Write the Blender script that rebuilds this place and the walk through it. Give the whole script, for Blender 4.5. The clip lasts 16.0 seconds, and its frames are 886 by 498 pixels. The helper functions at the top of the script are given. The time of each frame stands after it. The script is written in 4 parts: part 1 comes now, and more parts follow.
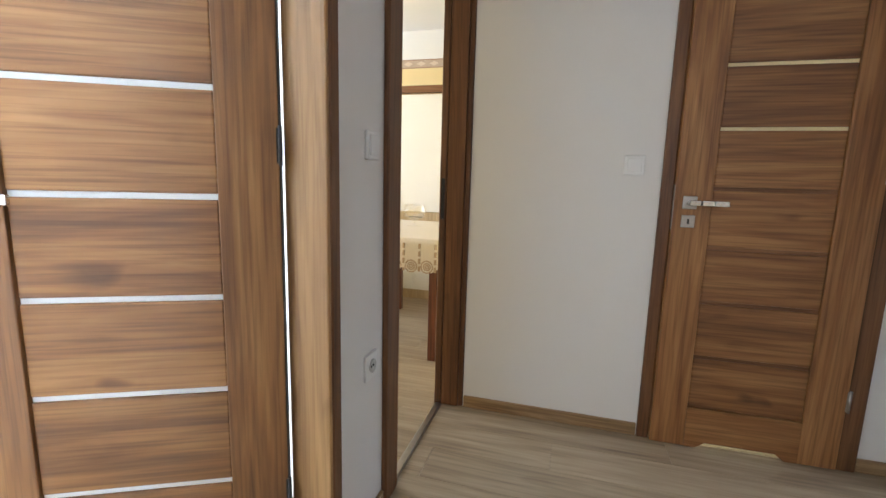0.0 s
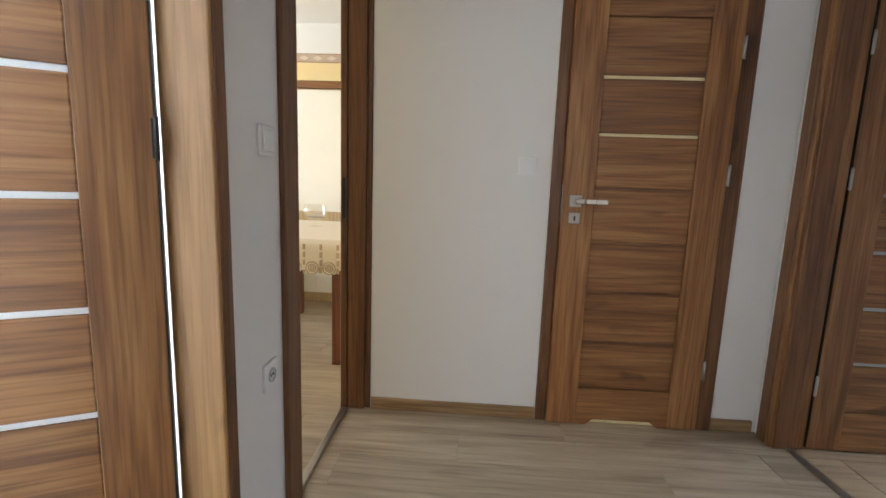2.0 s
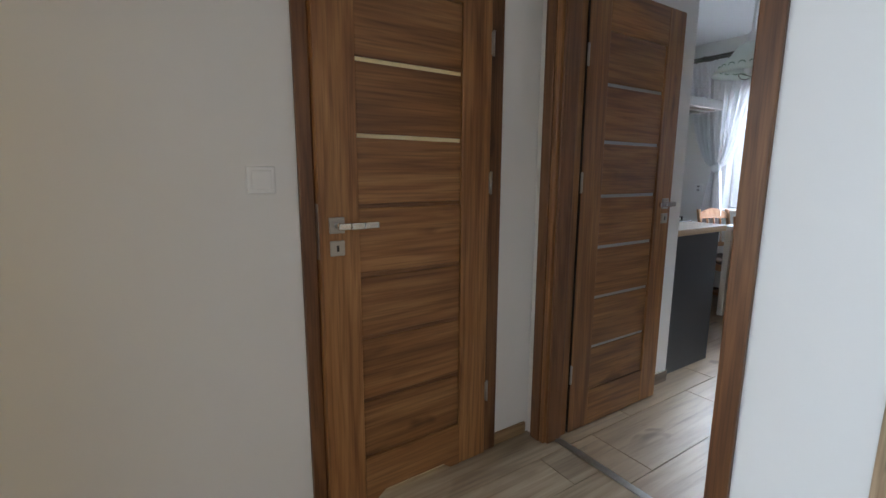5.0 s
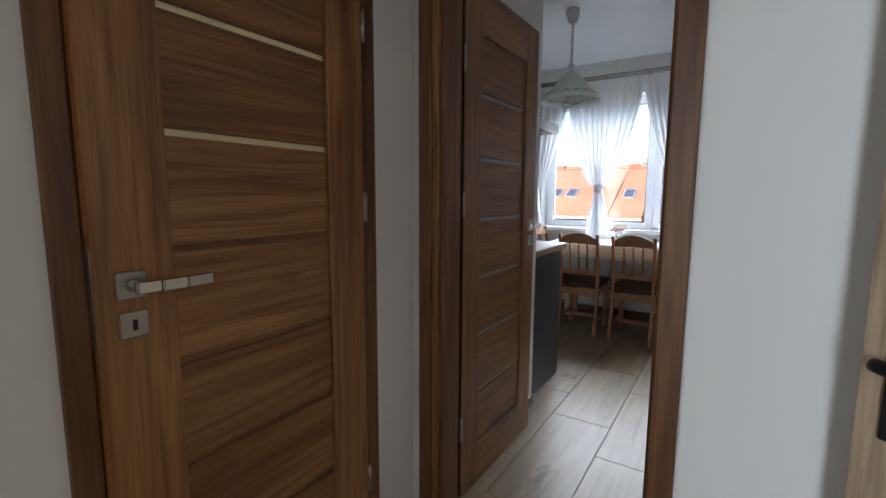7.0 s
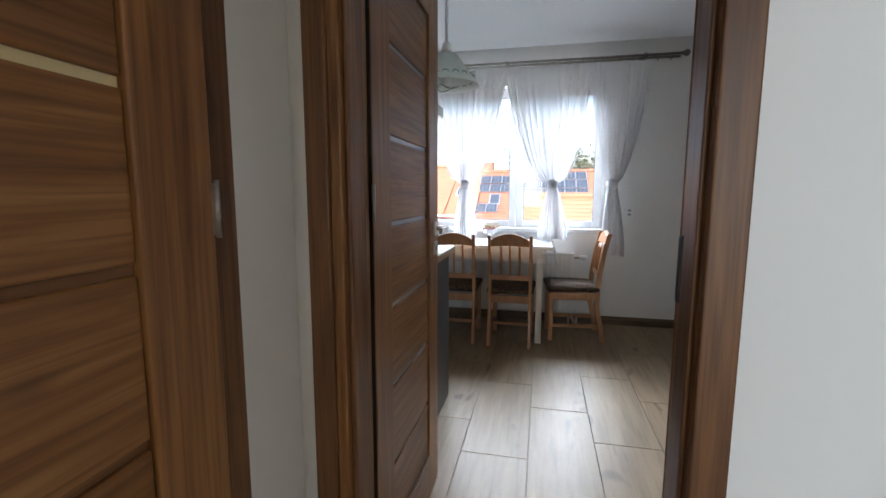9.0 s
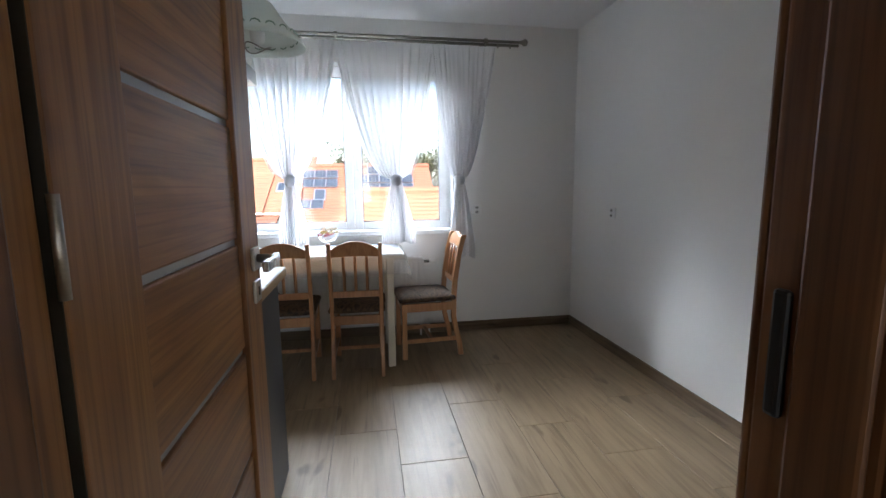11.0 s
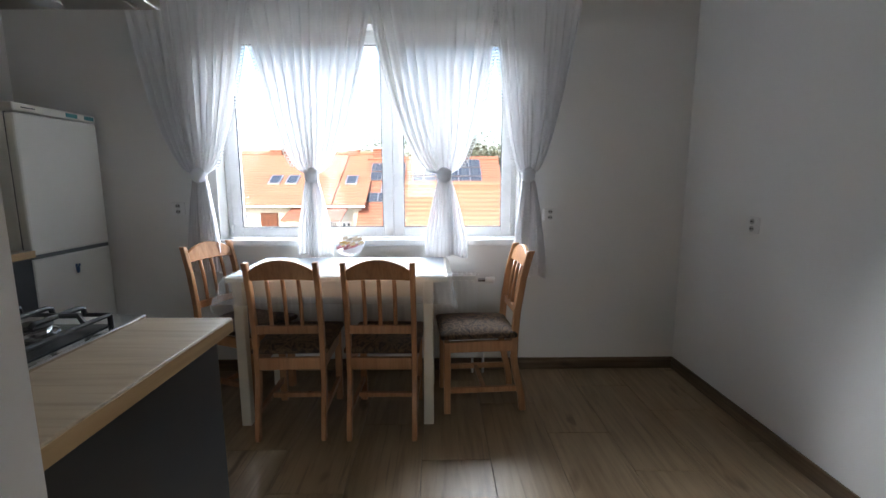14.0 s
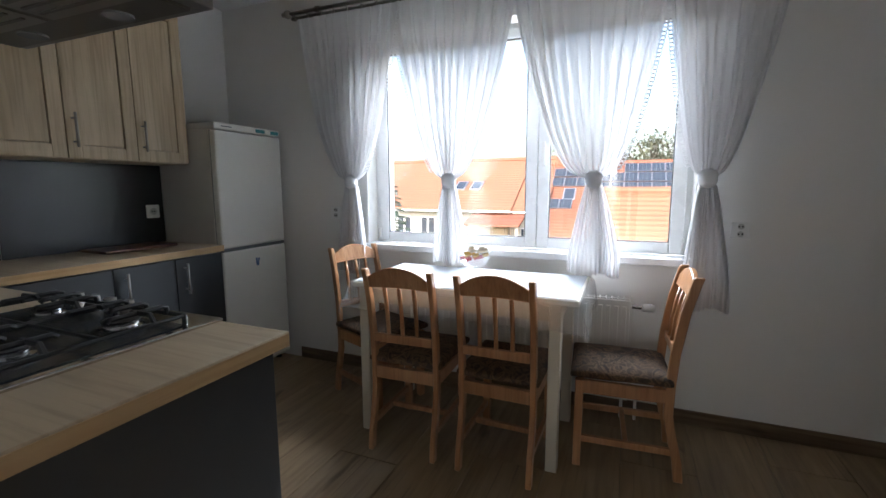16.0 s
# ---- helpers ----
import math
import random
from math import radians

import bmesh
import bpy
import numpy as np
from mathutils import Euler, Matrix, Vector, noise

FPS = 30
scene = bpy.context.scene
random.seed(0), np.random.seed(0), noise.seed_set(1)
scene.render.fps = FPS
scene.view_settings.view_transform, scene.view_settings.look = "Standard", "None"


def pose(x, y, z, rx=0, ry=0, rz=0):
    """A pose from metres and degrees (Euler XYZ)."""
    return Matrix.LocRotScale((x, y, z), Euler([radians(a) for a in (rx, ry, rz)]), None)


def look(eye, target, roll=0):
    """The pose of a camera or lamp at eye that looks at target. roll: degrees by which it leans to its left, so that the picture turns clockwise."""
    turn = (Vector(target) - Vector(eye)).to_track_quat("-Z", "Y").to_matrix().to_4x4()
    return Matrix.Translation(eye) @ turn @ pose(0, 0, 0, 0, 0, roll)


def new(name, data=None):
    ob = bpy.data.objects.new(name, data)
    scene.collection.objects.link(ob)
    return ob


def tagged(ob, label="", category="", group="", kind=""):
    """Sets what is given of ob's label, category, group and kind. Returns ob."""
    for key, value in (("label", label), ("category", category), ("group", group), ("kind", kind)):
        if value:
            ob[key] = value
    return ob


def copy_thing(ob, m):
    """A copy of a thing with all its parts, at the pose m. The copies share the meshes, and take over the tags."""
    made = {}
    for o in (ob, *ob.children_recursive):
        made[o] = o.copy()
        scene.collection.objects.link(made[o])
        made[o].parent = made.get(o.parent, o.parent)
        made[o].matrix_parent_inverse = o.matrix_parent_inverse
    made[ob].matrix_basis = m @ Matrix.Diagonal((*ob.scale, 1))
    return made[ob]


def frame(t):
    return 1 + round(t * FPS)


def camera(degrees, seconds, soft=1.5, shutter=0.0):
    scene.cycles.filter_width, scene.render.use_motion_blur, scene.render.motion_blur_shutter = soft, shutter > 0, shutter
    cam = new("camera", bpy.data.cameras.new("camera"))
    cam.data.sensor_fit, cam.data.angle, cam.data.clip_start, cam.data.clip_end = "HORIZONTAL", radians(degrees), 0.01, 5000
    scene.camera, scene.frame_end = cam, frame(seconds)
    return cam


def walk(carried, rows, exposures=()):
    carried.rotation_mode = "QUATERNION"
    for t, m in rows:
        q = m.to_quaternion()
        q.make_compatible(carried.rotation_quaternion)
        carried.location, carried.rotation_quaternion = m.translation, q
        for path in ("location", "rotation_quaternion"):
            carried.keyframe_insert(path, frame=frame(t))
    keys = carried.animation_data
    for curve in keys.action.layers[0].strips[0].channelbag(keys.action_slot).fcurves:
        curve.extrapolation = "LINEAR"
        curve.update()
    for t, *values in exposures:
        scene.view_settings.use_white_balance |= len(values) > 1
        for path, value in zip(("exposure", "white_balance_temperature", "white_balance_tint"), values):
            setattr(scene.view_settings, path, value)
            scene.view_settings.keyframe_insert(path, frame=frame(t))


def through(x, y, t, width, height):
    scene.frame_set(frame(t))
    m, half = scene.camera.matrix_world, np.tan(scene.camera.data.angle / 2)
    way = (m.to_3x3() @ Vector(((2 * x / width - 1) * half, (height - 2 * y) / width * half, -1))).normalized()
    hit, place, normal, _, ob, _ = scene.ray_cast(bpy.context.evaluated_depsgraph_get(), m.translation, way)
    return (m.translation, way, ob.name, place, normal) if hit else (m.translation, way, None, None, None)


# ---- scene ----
cam = camera(89.7, 16.0)

PATH = [
    (0, (2.038, -1.23, 1.114), (0.136, -1.766, 0.806), 1.6),
    (0.5, (2.033, -1.222, 1.118), (0.11, -1.676, 0.809), 1.7),
    (1, (2.039, -1.223, 1.114), (0.092, -1.566, 0.815), 1.7),
    (1.5, (2.044, -1.231, 1.111), (0.078, -1.458, 0.82), 1.9),
    (2, (2.037, -1.228, 1.112), (0.063, -1.343, 0.815), 2.0),
    (2.5, (1.998, -1.227, 1.118), (0.022, -1.231, 0.808), 1.7),
    (3, (1.892, -1.252, 1.131), (-0.074, -1.107, 0.796), 1.4),
    (3.5, (1.741, -1.256, 1.173), (-0.201, -0.92, 0.829), 1.1),
    (4, (1.653, -1.262, 1.209), (-0.221, -0.66, 0.853), 0.5),
    (6.5, (1.067, -1.192, 1.219), (-0.176, 0.353, 0.964), 0.4),
    (7, (0.974, -1.131, 1.221), (-0.116, 0.527, 0.974), 0.3),
    (7.5, (0.842, -1.076, 1.23), (-0.093, 0.676, 0.989), 0.2),
    (8, (0.741, -1.007, 1.216), (-0.035, 0.82, 0.976), 0.2),
    (8.5, (0.637, -0.882, 1.201), (0.021, 1.005, 0.956), 0.3),
    (9, (0.53, -0.736, 1.206), (0.102, 1.202, 0.955), 0.1),
    (9.5, (0.468, -0.61, 1.205), (0.262, 1.363, 0.954), -0.3),
    (10, (0.386, -0.45, 1.22), (0.393, 1.533, 0.962), -0.4),
    (12.5, (0.432, 0.276, 1.235), (0.948, 2.184, 0.929), -0.6),
    (13, (0.462, 0.397, 1.241), (0.86, 2.333, 0.935), -0.5),
    (13.5, (0.483, 0.525, 1.235), (0.717, 2.488, 0.933), -0.2),
    (14, (0.573, 0.674, 1.25), (0.599, 2.65, 0.945), -0.1),
    (14.5, (0.612, 0.749, 1.24), (0.449, 2.72, 0.943), -0.1),
    (15, (0.667, 0.832, 1.235), (0.313, 2.779, 0.946), -0.1),
    (15.5, (0.731, 0.921, 1.242), (0.174, 2.821, 0.961), -0.2),
    (16, (0.789, 0.971, 1.247), (0.027, 2.799, 0.97), -0.2),
]

walk(cam, [(t, look(eye, target, roll)) for t, eye, target, roll in PATH],
     [(0, 4.0, 5900, 10), (2.5, 3.95, 5900, 10), (4.2, 3.8, 5850, 10), (6.3, 2.75, 6350, 10), (7.5, 2.85, 6150, 10),
      (8.5, 3.15, 6350, 10), (10, 3.15, 6400, 10), (12.5, 3.2, 6350, 10), (14, 2.95, 6600, 10), (16, 2.85, 6600, 10)])

# ---- world and lights ----
world = bpy.data.worlds.new("world")
scene.world = world
world.use_nodes = True
wn = world.node_tree
sky = wn.nodes.new("ShaderNodeTexSky")
sky.sky_type = "NISHITA"
sky.sun_disc = False
sky.sun_elevation = radians(38)
sky.sun_rotation = radians(200)
sky.dust_density = 3.0
bg = wn.nodes["Background"]
wn.links.new(sky.outputs[0], bg.inputs[0])
bg.inputs[1].default_value = 0.085

sun = new("sun", bpy.data.lights.new("sun", "SUN"))
sun.data.energy, sun.data.angle, sun.data.color = 0.75, radians(0.6), (1, 0.95, 0.87)
sun.matrix_world = look((-3, -9, 8), (0, 0, 0))


def area_lamp(name, eye, target, sx, sy, watts, color=(0.86, 0.93, 1.0)):
    ob = new(name, bpy.data.lights.new(name, "AREA"))
    ob.data.shape, ob.data.size, ob.data.size_y = "RECTANGLE", sx, sy
    ob.data.energy, ob.data.color = watts, color
    ob.matrix_world = look(eye, target)
    return ob


# added fill lamp outside, above the view through the window; boosts the sky's light
area_lamp("kitchen_sky_fill", (0.15, 12.0, 7.3), (0.1, 3.5, 3.0), 18.0, 5.0, 2200, (0.84, 0.92, 1.0))
# added fill lamps in the unseen room ends, no windows built; they imitate daylight
area_lamp("landing_fill", (4.35, -1.1, 1.7), (0, -1.1, 1.2), 1.6, 1.5, 1.5, (1.0, 0.96, 0.92))
area_lamp("bedroom_fill", (1.75, -4.6, 1.5), (1.7, 0, 1.3), 1.1, 1.3, 19, (0.80, 0.91, 1.0))
area_lamp("living_fill", (-0.6, -5.5, 1.5), (-0.6, 0, 1.0), 2.2, 1.4, 8)
area_lamp("bathroom_light", (-0.9, -0.4, 2.4), (-0.9, -0.4, 0), 0.4, 0.4, 2, (1.0, 0.86, 0.55))


# ---- materials ----
class Nodes:
    """A material under construction."""

    def __init__(self, name, rough=0.5, metal=0.0):
        self.mat = bpy.data.materials.new(name)
        self.mat.use_nodes = True
        self.t = self.mat.node_tree
        self.bsdf = self.t.nodes["Principled BSDF"]
        self.bsdf.inputs["Roughness"].default_value = rough
        self.bsdf.inputs["Metallic"].default_value = metal
        tc = self.add("ShaderNodeTexCoord")
        info = self.add("ShaderNodeObjectInfo")
        mul = self.add("ShaderNodeVectorMath", operation="SCALE")
        mul.inputs[0].default_value = (13.7, 9.1, 21.3)
        self.link(info.outputs["Random"], mul.inputs["Scale"])
        add = self.add("ShaderNodeVectorMath", operation="ADD")
        self.link(tc.outputs["Object"], add.inputs[0])
        self.link(mul.outputs[0], add.inputs[1])
        self.co = add.outputs[0]
        self.random = info.outputs["Random"]

    def add(self, kind, **props):
        n = self.t.nodes.new(kind)
        if "operation" in props:
            n.operation = props["operation"]
        return n

    def link(self, a, b):
        self.t.links.new(a, b)

    def mapped(self, scale):
        m = self.add("ShaderNodeMapping")
        m.inputs["Scale"].default_value = scale
        self.link(self.co, m.inputs["Vector"])
        return m.outputs[0]

    def noise(self, scale, size=(1, 1, 1), detail=4.0, distort=0.0):
        n = self.add("ShaderNodeTexNoise")
        n.inputs["Scale"].default_value = scale
        n.inputs["Detail"].default_value = detail
        n.inputs["Distortion"].default_value = distort
        self.link(self.mapped(size), n.inputs["Vector"])
        return n.outputs["Fac"]

    def ramp(self, fac, stops):
        r = self.add("ShaderNodeValToRGB")
        e = r.color_ramp.elements
        while len(e) < len(stops):
            e.new(0.5)
        for el, (p, c) in zip(e, stops):
            el.position, el.color = p, (*c, 1)
        self.link(fac, r.inputs[0])
        return r.outputs[0]

    def mix(self, kind, fac, a, b):
        m = self.add("ShaderNodeMix")
        m.data_type, m.blend_type = "RGBA", kind
        for sock, v in ((m.inputs[0], fac), (m.inputs[6], a), (m.inputs[7], b)):
            if isinstance(v, (int, float)):
                sock.default_value = v
            elif isinstance(v, tuple):
                sock.default_value = (*v, 1)
            else:
                self.link(v, sock)
        return m.outputs[2]

    def color(self, c):
        if isinstance(c, tuple):
            self.bsdf.inputs["Base Color"].default_value = (*c, 1)
        else:
            self.link(c, self.bsdf.inputs["Base Color"])
        return self

    def bump(self, fac, strength=0.2, dist=0.002):
        b = self.add("ShaderNodeBump")
        b.inputs["Strength"].default_value = strength
        b.inputs["Distance"].default_value = dist
        self.link(fac, b.inputs["Height"])
        self.link(b.outputs[0], self.bsdf.inputs["Normal"])
        return self

    def rough(self, fac, lo, hi):
        m = self.add("ShaderNodeMapRange")
        m.inputs["To Min"].default_value, m.inputs["To Max"].default_value = lo, hi
        self.link(fac, m.inputs[0])
        self.link(m.outputs[0], self.bsdf.inputs["Roughness"])
        return self


def wood(name, dark, mid, light, axis, rough=0.42, fine=1.0, knots=0.6, cracks=0.0, vary=0.2, streaks=0.28, figure=0.3):
    """Wood with its grain along axis (0 x, 1 y, 2 z)."""
    n = Nodes(name, rough)
    s = [9.0, 9.0, 9.0]
    s[axis] = 0.9
    broad = n.noise(1.3, tuple(s), 5, 1.2)
    f = [130.0 * fine] * 3
    f[axis] = 3.0
    grain = n.noise(1.0, tuple(f), 6, 0.3)
    k = [7.0, 7.0, 7.0]
    k[axis] = 2.6
    knot = n.noise(1.0, tuple(k), 2, 0.4)
    c = n.ramp(broad, [(0.28, dark), (0.48, mid), (0.72, light)])
    g = n.ramp(grain, [(0.32, (0.50, 0.45, 0.40)), (0.54, (1, 1, 1))])
    c = n.mix("MULTIPLY", 0.72 if streaks > 0.26 else 0.4, c, g)
    sk = [34.0, 34.0, 34.0]
    sk[axis] = 1.3
    streak = n.noise(1.0, tuple(sk), 4, 0.8)
    c = n.mix("MULTIPLY", streaks, c, n.ramp(streak, [(0.34, (0.55, 0.48, 0.42)), (0.52, (1, 1, 1))]))
    kn = n.ramp(knot, [(0.27, (0.25, 0.17, 0.12)), (0.335, (1, 1, 1))])
    c = n.mix("MULTIPLY", knots, c, kn)
    if cracks:
        q = [55.0, 55.0, 55.0]
        q[axis] = 1.6
        cr = n.noise(1.0, tuple(q), 2, 0.6)
        c = n.mix("MULTIPLY", cracks, c, n.ramp(cr, [(0.29, (0.25, 0.22, 0.2)), (0.36, (1, 1, 1))]))
    wv = n.add("ShaderNodeTexWave")
    wv.wave_type, wv.bands_direction = "BANDS", "DIAGONAL"
    ws = [1.0, 1.0, 1.0]
    ws[axis] = 0.07
    wv.inputs["Scale"].default_value = 16.0 * fine
    wv.inputs["Distortion"].default_value = 9.0
    wv.inputs["Detail"].default_value = 3.0
    wv.inputs["Detail Scale"].default_value = 0.6
    n.link(n.mapped(tuple(ws)), wv.inputs["Vector"])
    c = n.mix("MULTIPLY", figure, c, n.ramp(wv.outputs["Fac"], [(0.05, (0.52, 0.45, 0.38)), (0.45, (1, 1, 1))]))
    v = n.ramp(n.random, [(0.0, (1 - vary,) * 3), (1.0, (1, 1, 1))])
    c = n.mix("MULTIPLY", 1.0, c, v)
    n.color(c).bump(grain, 0.18, 0.0015)
    n.rough(broad, rough - 0.08, rough + 0.1)
    return n.mat


OAK = ((0.19, 0.076, 0.023), (0.31, 0.138, 0.043), (0.43, 0.215, 0.075))
oak_v = wood("golden_oak_upright", *OAK, 2)
oak_x = wood("golden_oak_across", *OAK, 0)
frame_v = wood("dark_oak_upright", (0.12, 0.048, 0.016), (0.19, 0.08, 0.028), (0.27, 0.125, 0.046), 2, 0.45)
frame_x = wood("dark_oak_across", (0.12, 0.048, 0.016), (0.19, 0.08, 0.028), (0.27, 0.125, 0.046), 0, 0.45)
frame_y = wood("dark_oak_along", (0.12, 0.048, 0.016), (0.19, 0.08, 0.028), (0.27, 0.125, 0.046), 1, 0.45)
pale_oak = wood("pale_oak", (0.42, 0.30, 0.19), (0.52, 0.385, 0.25), (0.60, 0.46, 0.31), 2, 0.5, 0.7, 0.5, 0.75, 0.12, 0.4, 0.16)
# lighter oak for one bedroom jamb: the light falling on it, put into the colour
lit_oak = wood("lit_oak_jamb", (0.38, 0.20, 0.075), (0.48, 0.27, 0.105), (0.56, 0.34, 0.145), 2, 0.42, 1.0, 0.4, 0, 0.08, 0.15, 0.2)
plank_y = wood("laminate_plank", (0.25, 0.19, 0.125), (0.37, 0.29, 0.195), (0.46, 0.37, 0.26), 1, 0.36, 0.6, 0.25, 0.3, 0.10, 0.2, 0.12)
tile_y = wood("wood_look_tile", (0.25, 0.172, 0.098), (0.31, 0.218, 0.128), (0.37, 0.265, 0.16), 1, 0.43, 0.35, 0.6, 0.35, 0.10, 0.06, 0.05)
skirt_y = wood("oak_skirting_along", (0.24, 0.15, 0.07), (0.36, 0.23, 0.11), (0.44, 0.3, 0.16), 1)
skirt_x = wood("oak_skirting_across", (0.24, 0.15, 0.07), (0.36, 0.23, 0.11), (0.44, 0.3, 0.16), 0)
tskirt_y = wood("tile_skirting_along", (0.13, 0.085, 0.05), (0.20, 0.135, 0.08), (0.26, 0.19, 0.12), 1, 0.35, 0.4)
tskirt_x = wood("tile_skirting_across", (0.13, 0.085, 0.05), (0.20, 0.135, 0.08), (0.26, 0.19, 0.12), 0, 0.35, 0.4)
beech = wood("varnished_pine", (0.40, 0.18, 0.078), (0.50, 0.245, 0.115), (0.57, 0.31, 0.16), 2, 0.3, 0.8, 0.15, 0, 0.2, 0.12, 0.08)
top_x = wood("pale_worktop_across", (0.41, 0.31, 0.205), (0.44, 0.34, 0.23), (0.47, 0.37, 0.255), 0, 0.38, 0.5, 0.1, 0, 0.05, 0.03, 0.03)
edge_oak = wood("worktop_edge", (0.40, 0.25, 0.12), (0.46, 0.30, 0.15), (0.50, 0.34, 0.18), 1, 0.4, 0.5, 0.1, 0, 0.03, 0.06, 0.06)
birch = wood("pale_birch", (0.50, 0.38, 0.24), (0.60, 0.47, 0.31), (0.68, 0.55, 0.38), 2, 0.4, 0.5, 0.15, 0, 0.08, 0.1, 0.1)
mahogany = wood("red_brown_wood", (0.09, 0.026, 0.014), (0.14, 0.045, 0.024), (0.2, 0.07, 0.035), 2, 0.35)


def paint(name, c, rough=0.6, mottle=0.06, scale=2.5, bump=0.08):
    n = Nodes(name, rough)
    a = n.noise(scale, (1, 1, 1), 5)
    fine = n.noise(180, (1, 1, 1), 3)
    lo = tuple(v * (1 - mottle) for v in c)
    n.color(n.ramp(a, [(0.3, lo), (0.7, c)])).bump(fine, bump, 0.0015)
    n.rough(a, rough - 0.06, rough + 0.06)
    return n.mat


def metal(name, c, rough):
    n = Nodes(name, rough, 1.0)
    a = n.noise(60, (1, 1, 6), 3)
    n.color(n.ramp(a, [(0.3, tuple(v * 0.85 for v in c)), (0.7, c)])).rough(a, rough * 0.8, rough * 1.3)
    return n.mat


wall_white = paint("white_wall_paint", (0.80, 0.79, 0.77), 0.75, 0.03, 1.2, 0.12)
wall_yellow = paint("yellow_wall_paint", (0.83, 0.66, 0.34), 0.75, 0.05, 2.0, 0.12)
ceiling_white = paint("white_ceiling_paint", (0.82, 0.82, 0.82), 0.8, 0.02, 1.0, 0.08)
# white plastic greyed: the shade inside the socket wells, as colour
well_shade = paint("shaded_white_plastic", (0.52, 0.52, 0.51), 0.4)
plastic_white = paint("white_plastic", (0.80, 0.80, 0.79), 0.3, 0.02, 6, 0.02)
pvc = paint("white_window_plastic", (0.82, 0.83, 0.84), 0.28, 0.02, 5, 0.02)
lacquer = paint("white_lacquer", (0.80, 0.79, 0.76), 0.3, 0.03, 4, 0.03)
fridge_white = paint("aged_white_enamel", (0.74, 0.73, 0.68), 0.33, 0.04, 3, 0.05)
table_cream = paint("cream_painted_wood", (0.76, 0.71, 0.60), 0.4, 0.05, 6, 0.05)
graphite = paint("graphite_matt_board", (0.035, 0.038, 0.042), 0.42, 0.12, 4, 0.04)
slate = paint("slate_gloss_panel", (0.03, 0.033, 0.037), 0.25, 0.15, 3, 0.02)
black = paint("black_powder_coat", (0.012, 0.012, 0.013), 0.38, 0.1, 20, 0.05)
grout = paint("grey_grout", (0.21, 0.165, 0.12), 0.8)
# near-black colour that paints shade into narrow gaps
gap_shade = paint("gap_shade", (0.02, 0.015, 0.01), 0.8)
blue_mark = paint("blue_sticker", (0.03, 0.09, 0.22), 0.5)
teal = paint("teal_control_panel", (0.03, 0.22, 0.24), 0.35)
grey_seal = paint("grey_seal", (0.13, 0.14, 0.15), 0.5)
strip_grey = paint("frosted_grey_glass", (0.42, 0.44, 0.46), 0.25)
steel = metal("brushed_steel", (0.48, 0.46, 0.43), 0.30)
chrome = metal("polished_chrome", (0.72, 0.72, 0.72), 0.14)
pewter = metal("antique_pewter", (0.30, 0.28, 0.25), 0.35)
iron = paint("cast_iron", (0.012, 0.012, 0.013), 0.5, 0.2, 30, 0.15)


def lit_glass(name, c, through=0.6):
    n = Nodes(name, 0.3)
    n.color(n.ramp(n.noise(30), [(0.2, tuple(v * 0.93 for v in c)), (0.8, c)]))
    tr = n.add("ShaderNodeBsdfTranslucent")
    tr.inputs[0].default_value = (*c, 1)
    m = n.add("ShaderNodeMixShader")
    m.inputs[0].default_value = through
    n.link(n.bsdf.outputs[0], m.inputs[1])
    n.link(tr.outputs[0], m.inputs[2])
    n.link(m.outputs[0], n.t.nodes["Material Output"].inputs[0])
    return n.mat


strip_cream = lit_glass("frosted_cream_glass", (0.86, 0.80, 0.62))
strip_white = lit_glass("frosted_white_glass", (0.86, 0.86, 0.85), 0.4)
shade_glass = lit_glass("milky_green_glass", (0.82, 0.86, 0.82), 0.5)


def sheer(name, c, clear):
    n = Nodes(name, 0.8)
    weave = n.noise(6, (30, 30, 1), 3)
    n.color(n.ramp(weave, [(0.3, tuple(v * 0.94 for v in c)), (0.7, c)]))
    tr = n.add("ShaderNodeBsdfTranslucent")
    tr.inputs[0].default_value = (*c, 1)
    m = n.add("ShaderNodeMixShader")
    m.inputs[0].default_value = 0.12
    n.link(n.bsdf.outputs[0], m.inputs[1])
    n.link(tr.outputs[0], m.inputs[2])
    cl = n.add("ShaderNodeBsdfTransparent")
    o = n.add("ShaderNodeMixShader")
    o.inputs[0].default_value = clear
    n.link(m.outputs[0], o.inputs[1])
    n.link(cl.outputs[0], o.inputs[2])
    n.link(o.outputs[0], n.t.nodes["Material Output"].inputs[0])
    return n.mat


voile = sheer("white_voile", (0.88, 0.88, 0.90), 0.09)
knot_voile = sheer("bunched_voile", (0.84, 0.85, 0.88), 0.12)
lace = sheer("cream_lace", (0.82, 0.74, 0.64), 0.10)
film_cloth = sheer("clear_plastic_cloth", (0.80, 0.83, 0.86), 0.76)
film_cloth.node_tree.nodes["Principled BSDF"].inputs["Roughness"].default_value = 0.2


def glass(name, tint=(1, 1, 1), rough=0.0):
    n = Nodes(name, rough)
    n.bsdf.inputs["Transmission Weight"].default_value = 1.0
    n.bsdf.inputs["IOR"].default_value = 1.45
    n.color(tint)
    return n.mat


def pane_glass():
    n = Nodes("window_glass", 0.0)
    gl = n.add("ShaderNodeBsdfGlossy")
    gl.inputs["Roughness"].default_value = 0.02
    cl = n.add("ShaderNodeBsdfTransparent")
    m = n.add("ShaderNodeMixShader")
    m.inputs[0].default_value = 0.05
    n.link(cl.outputs[0], m.inputs[1])
    n.link(gl.outputs[0], m.inputs[2])
    n.link(m.outputs[0], n.t.nodes["Material Output"].inputs[0])
    return n.mat


clear_glass = pane_glass()
clear_glass.name = "thin_clear_glass"
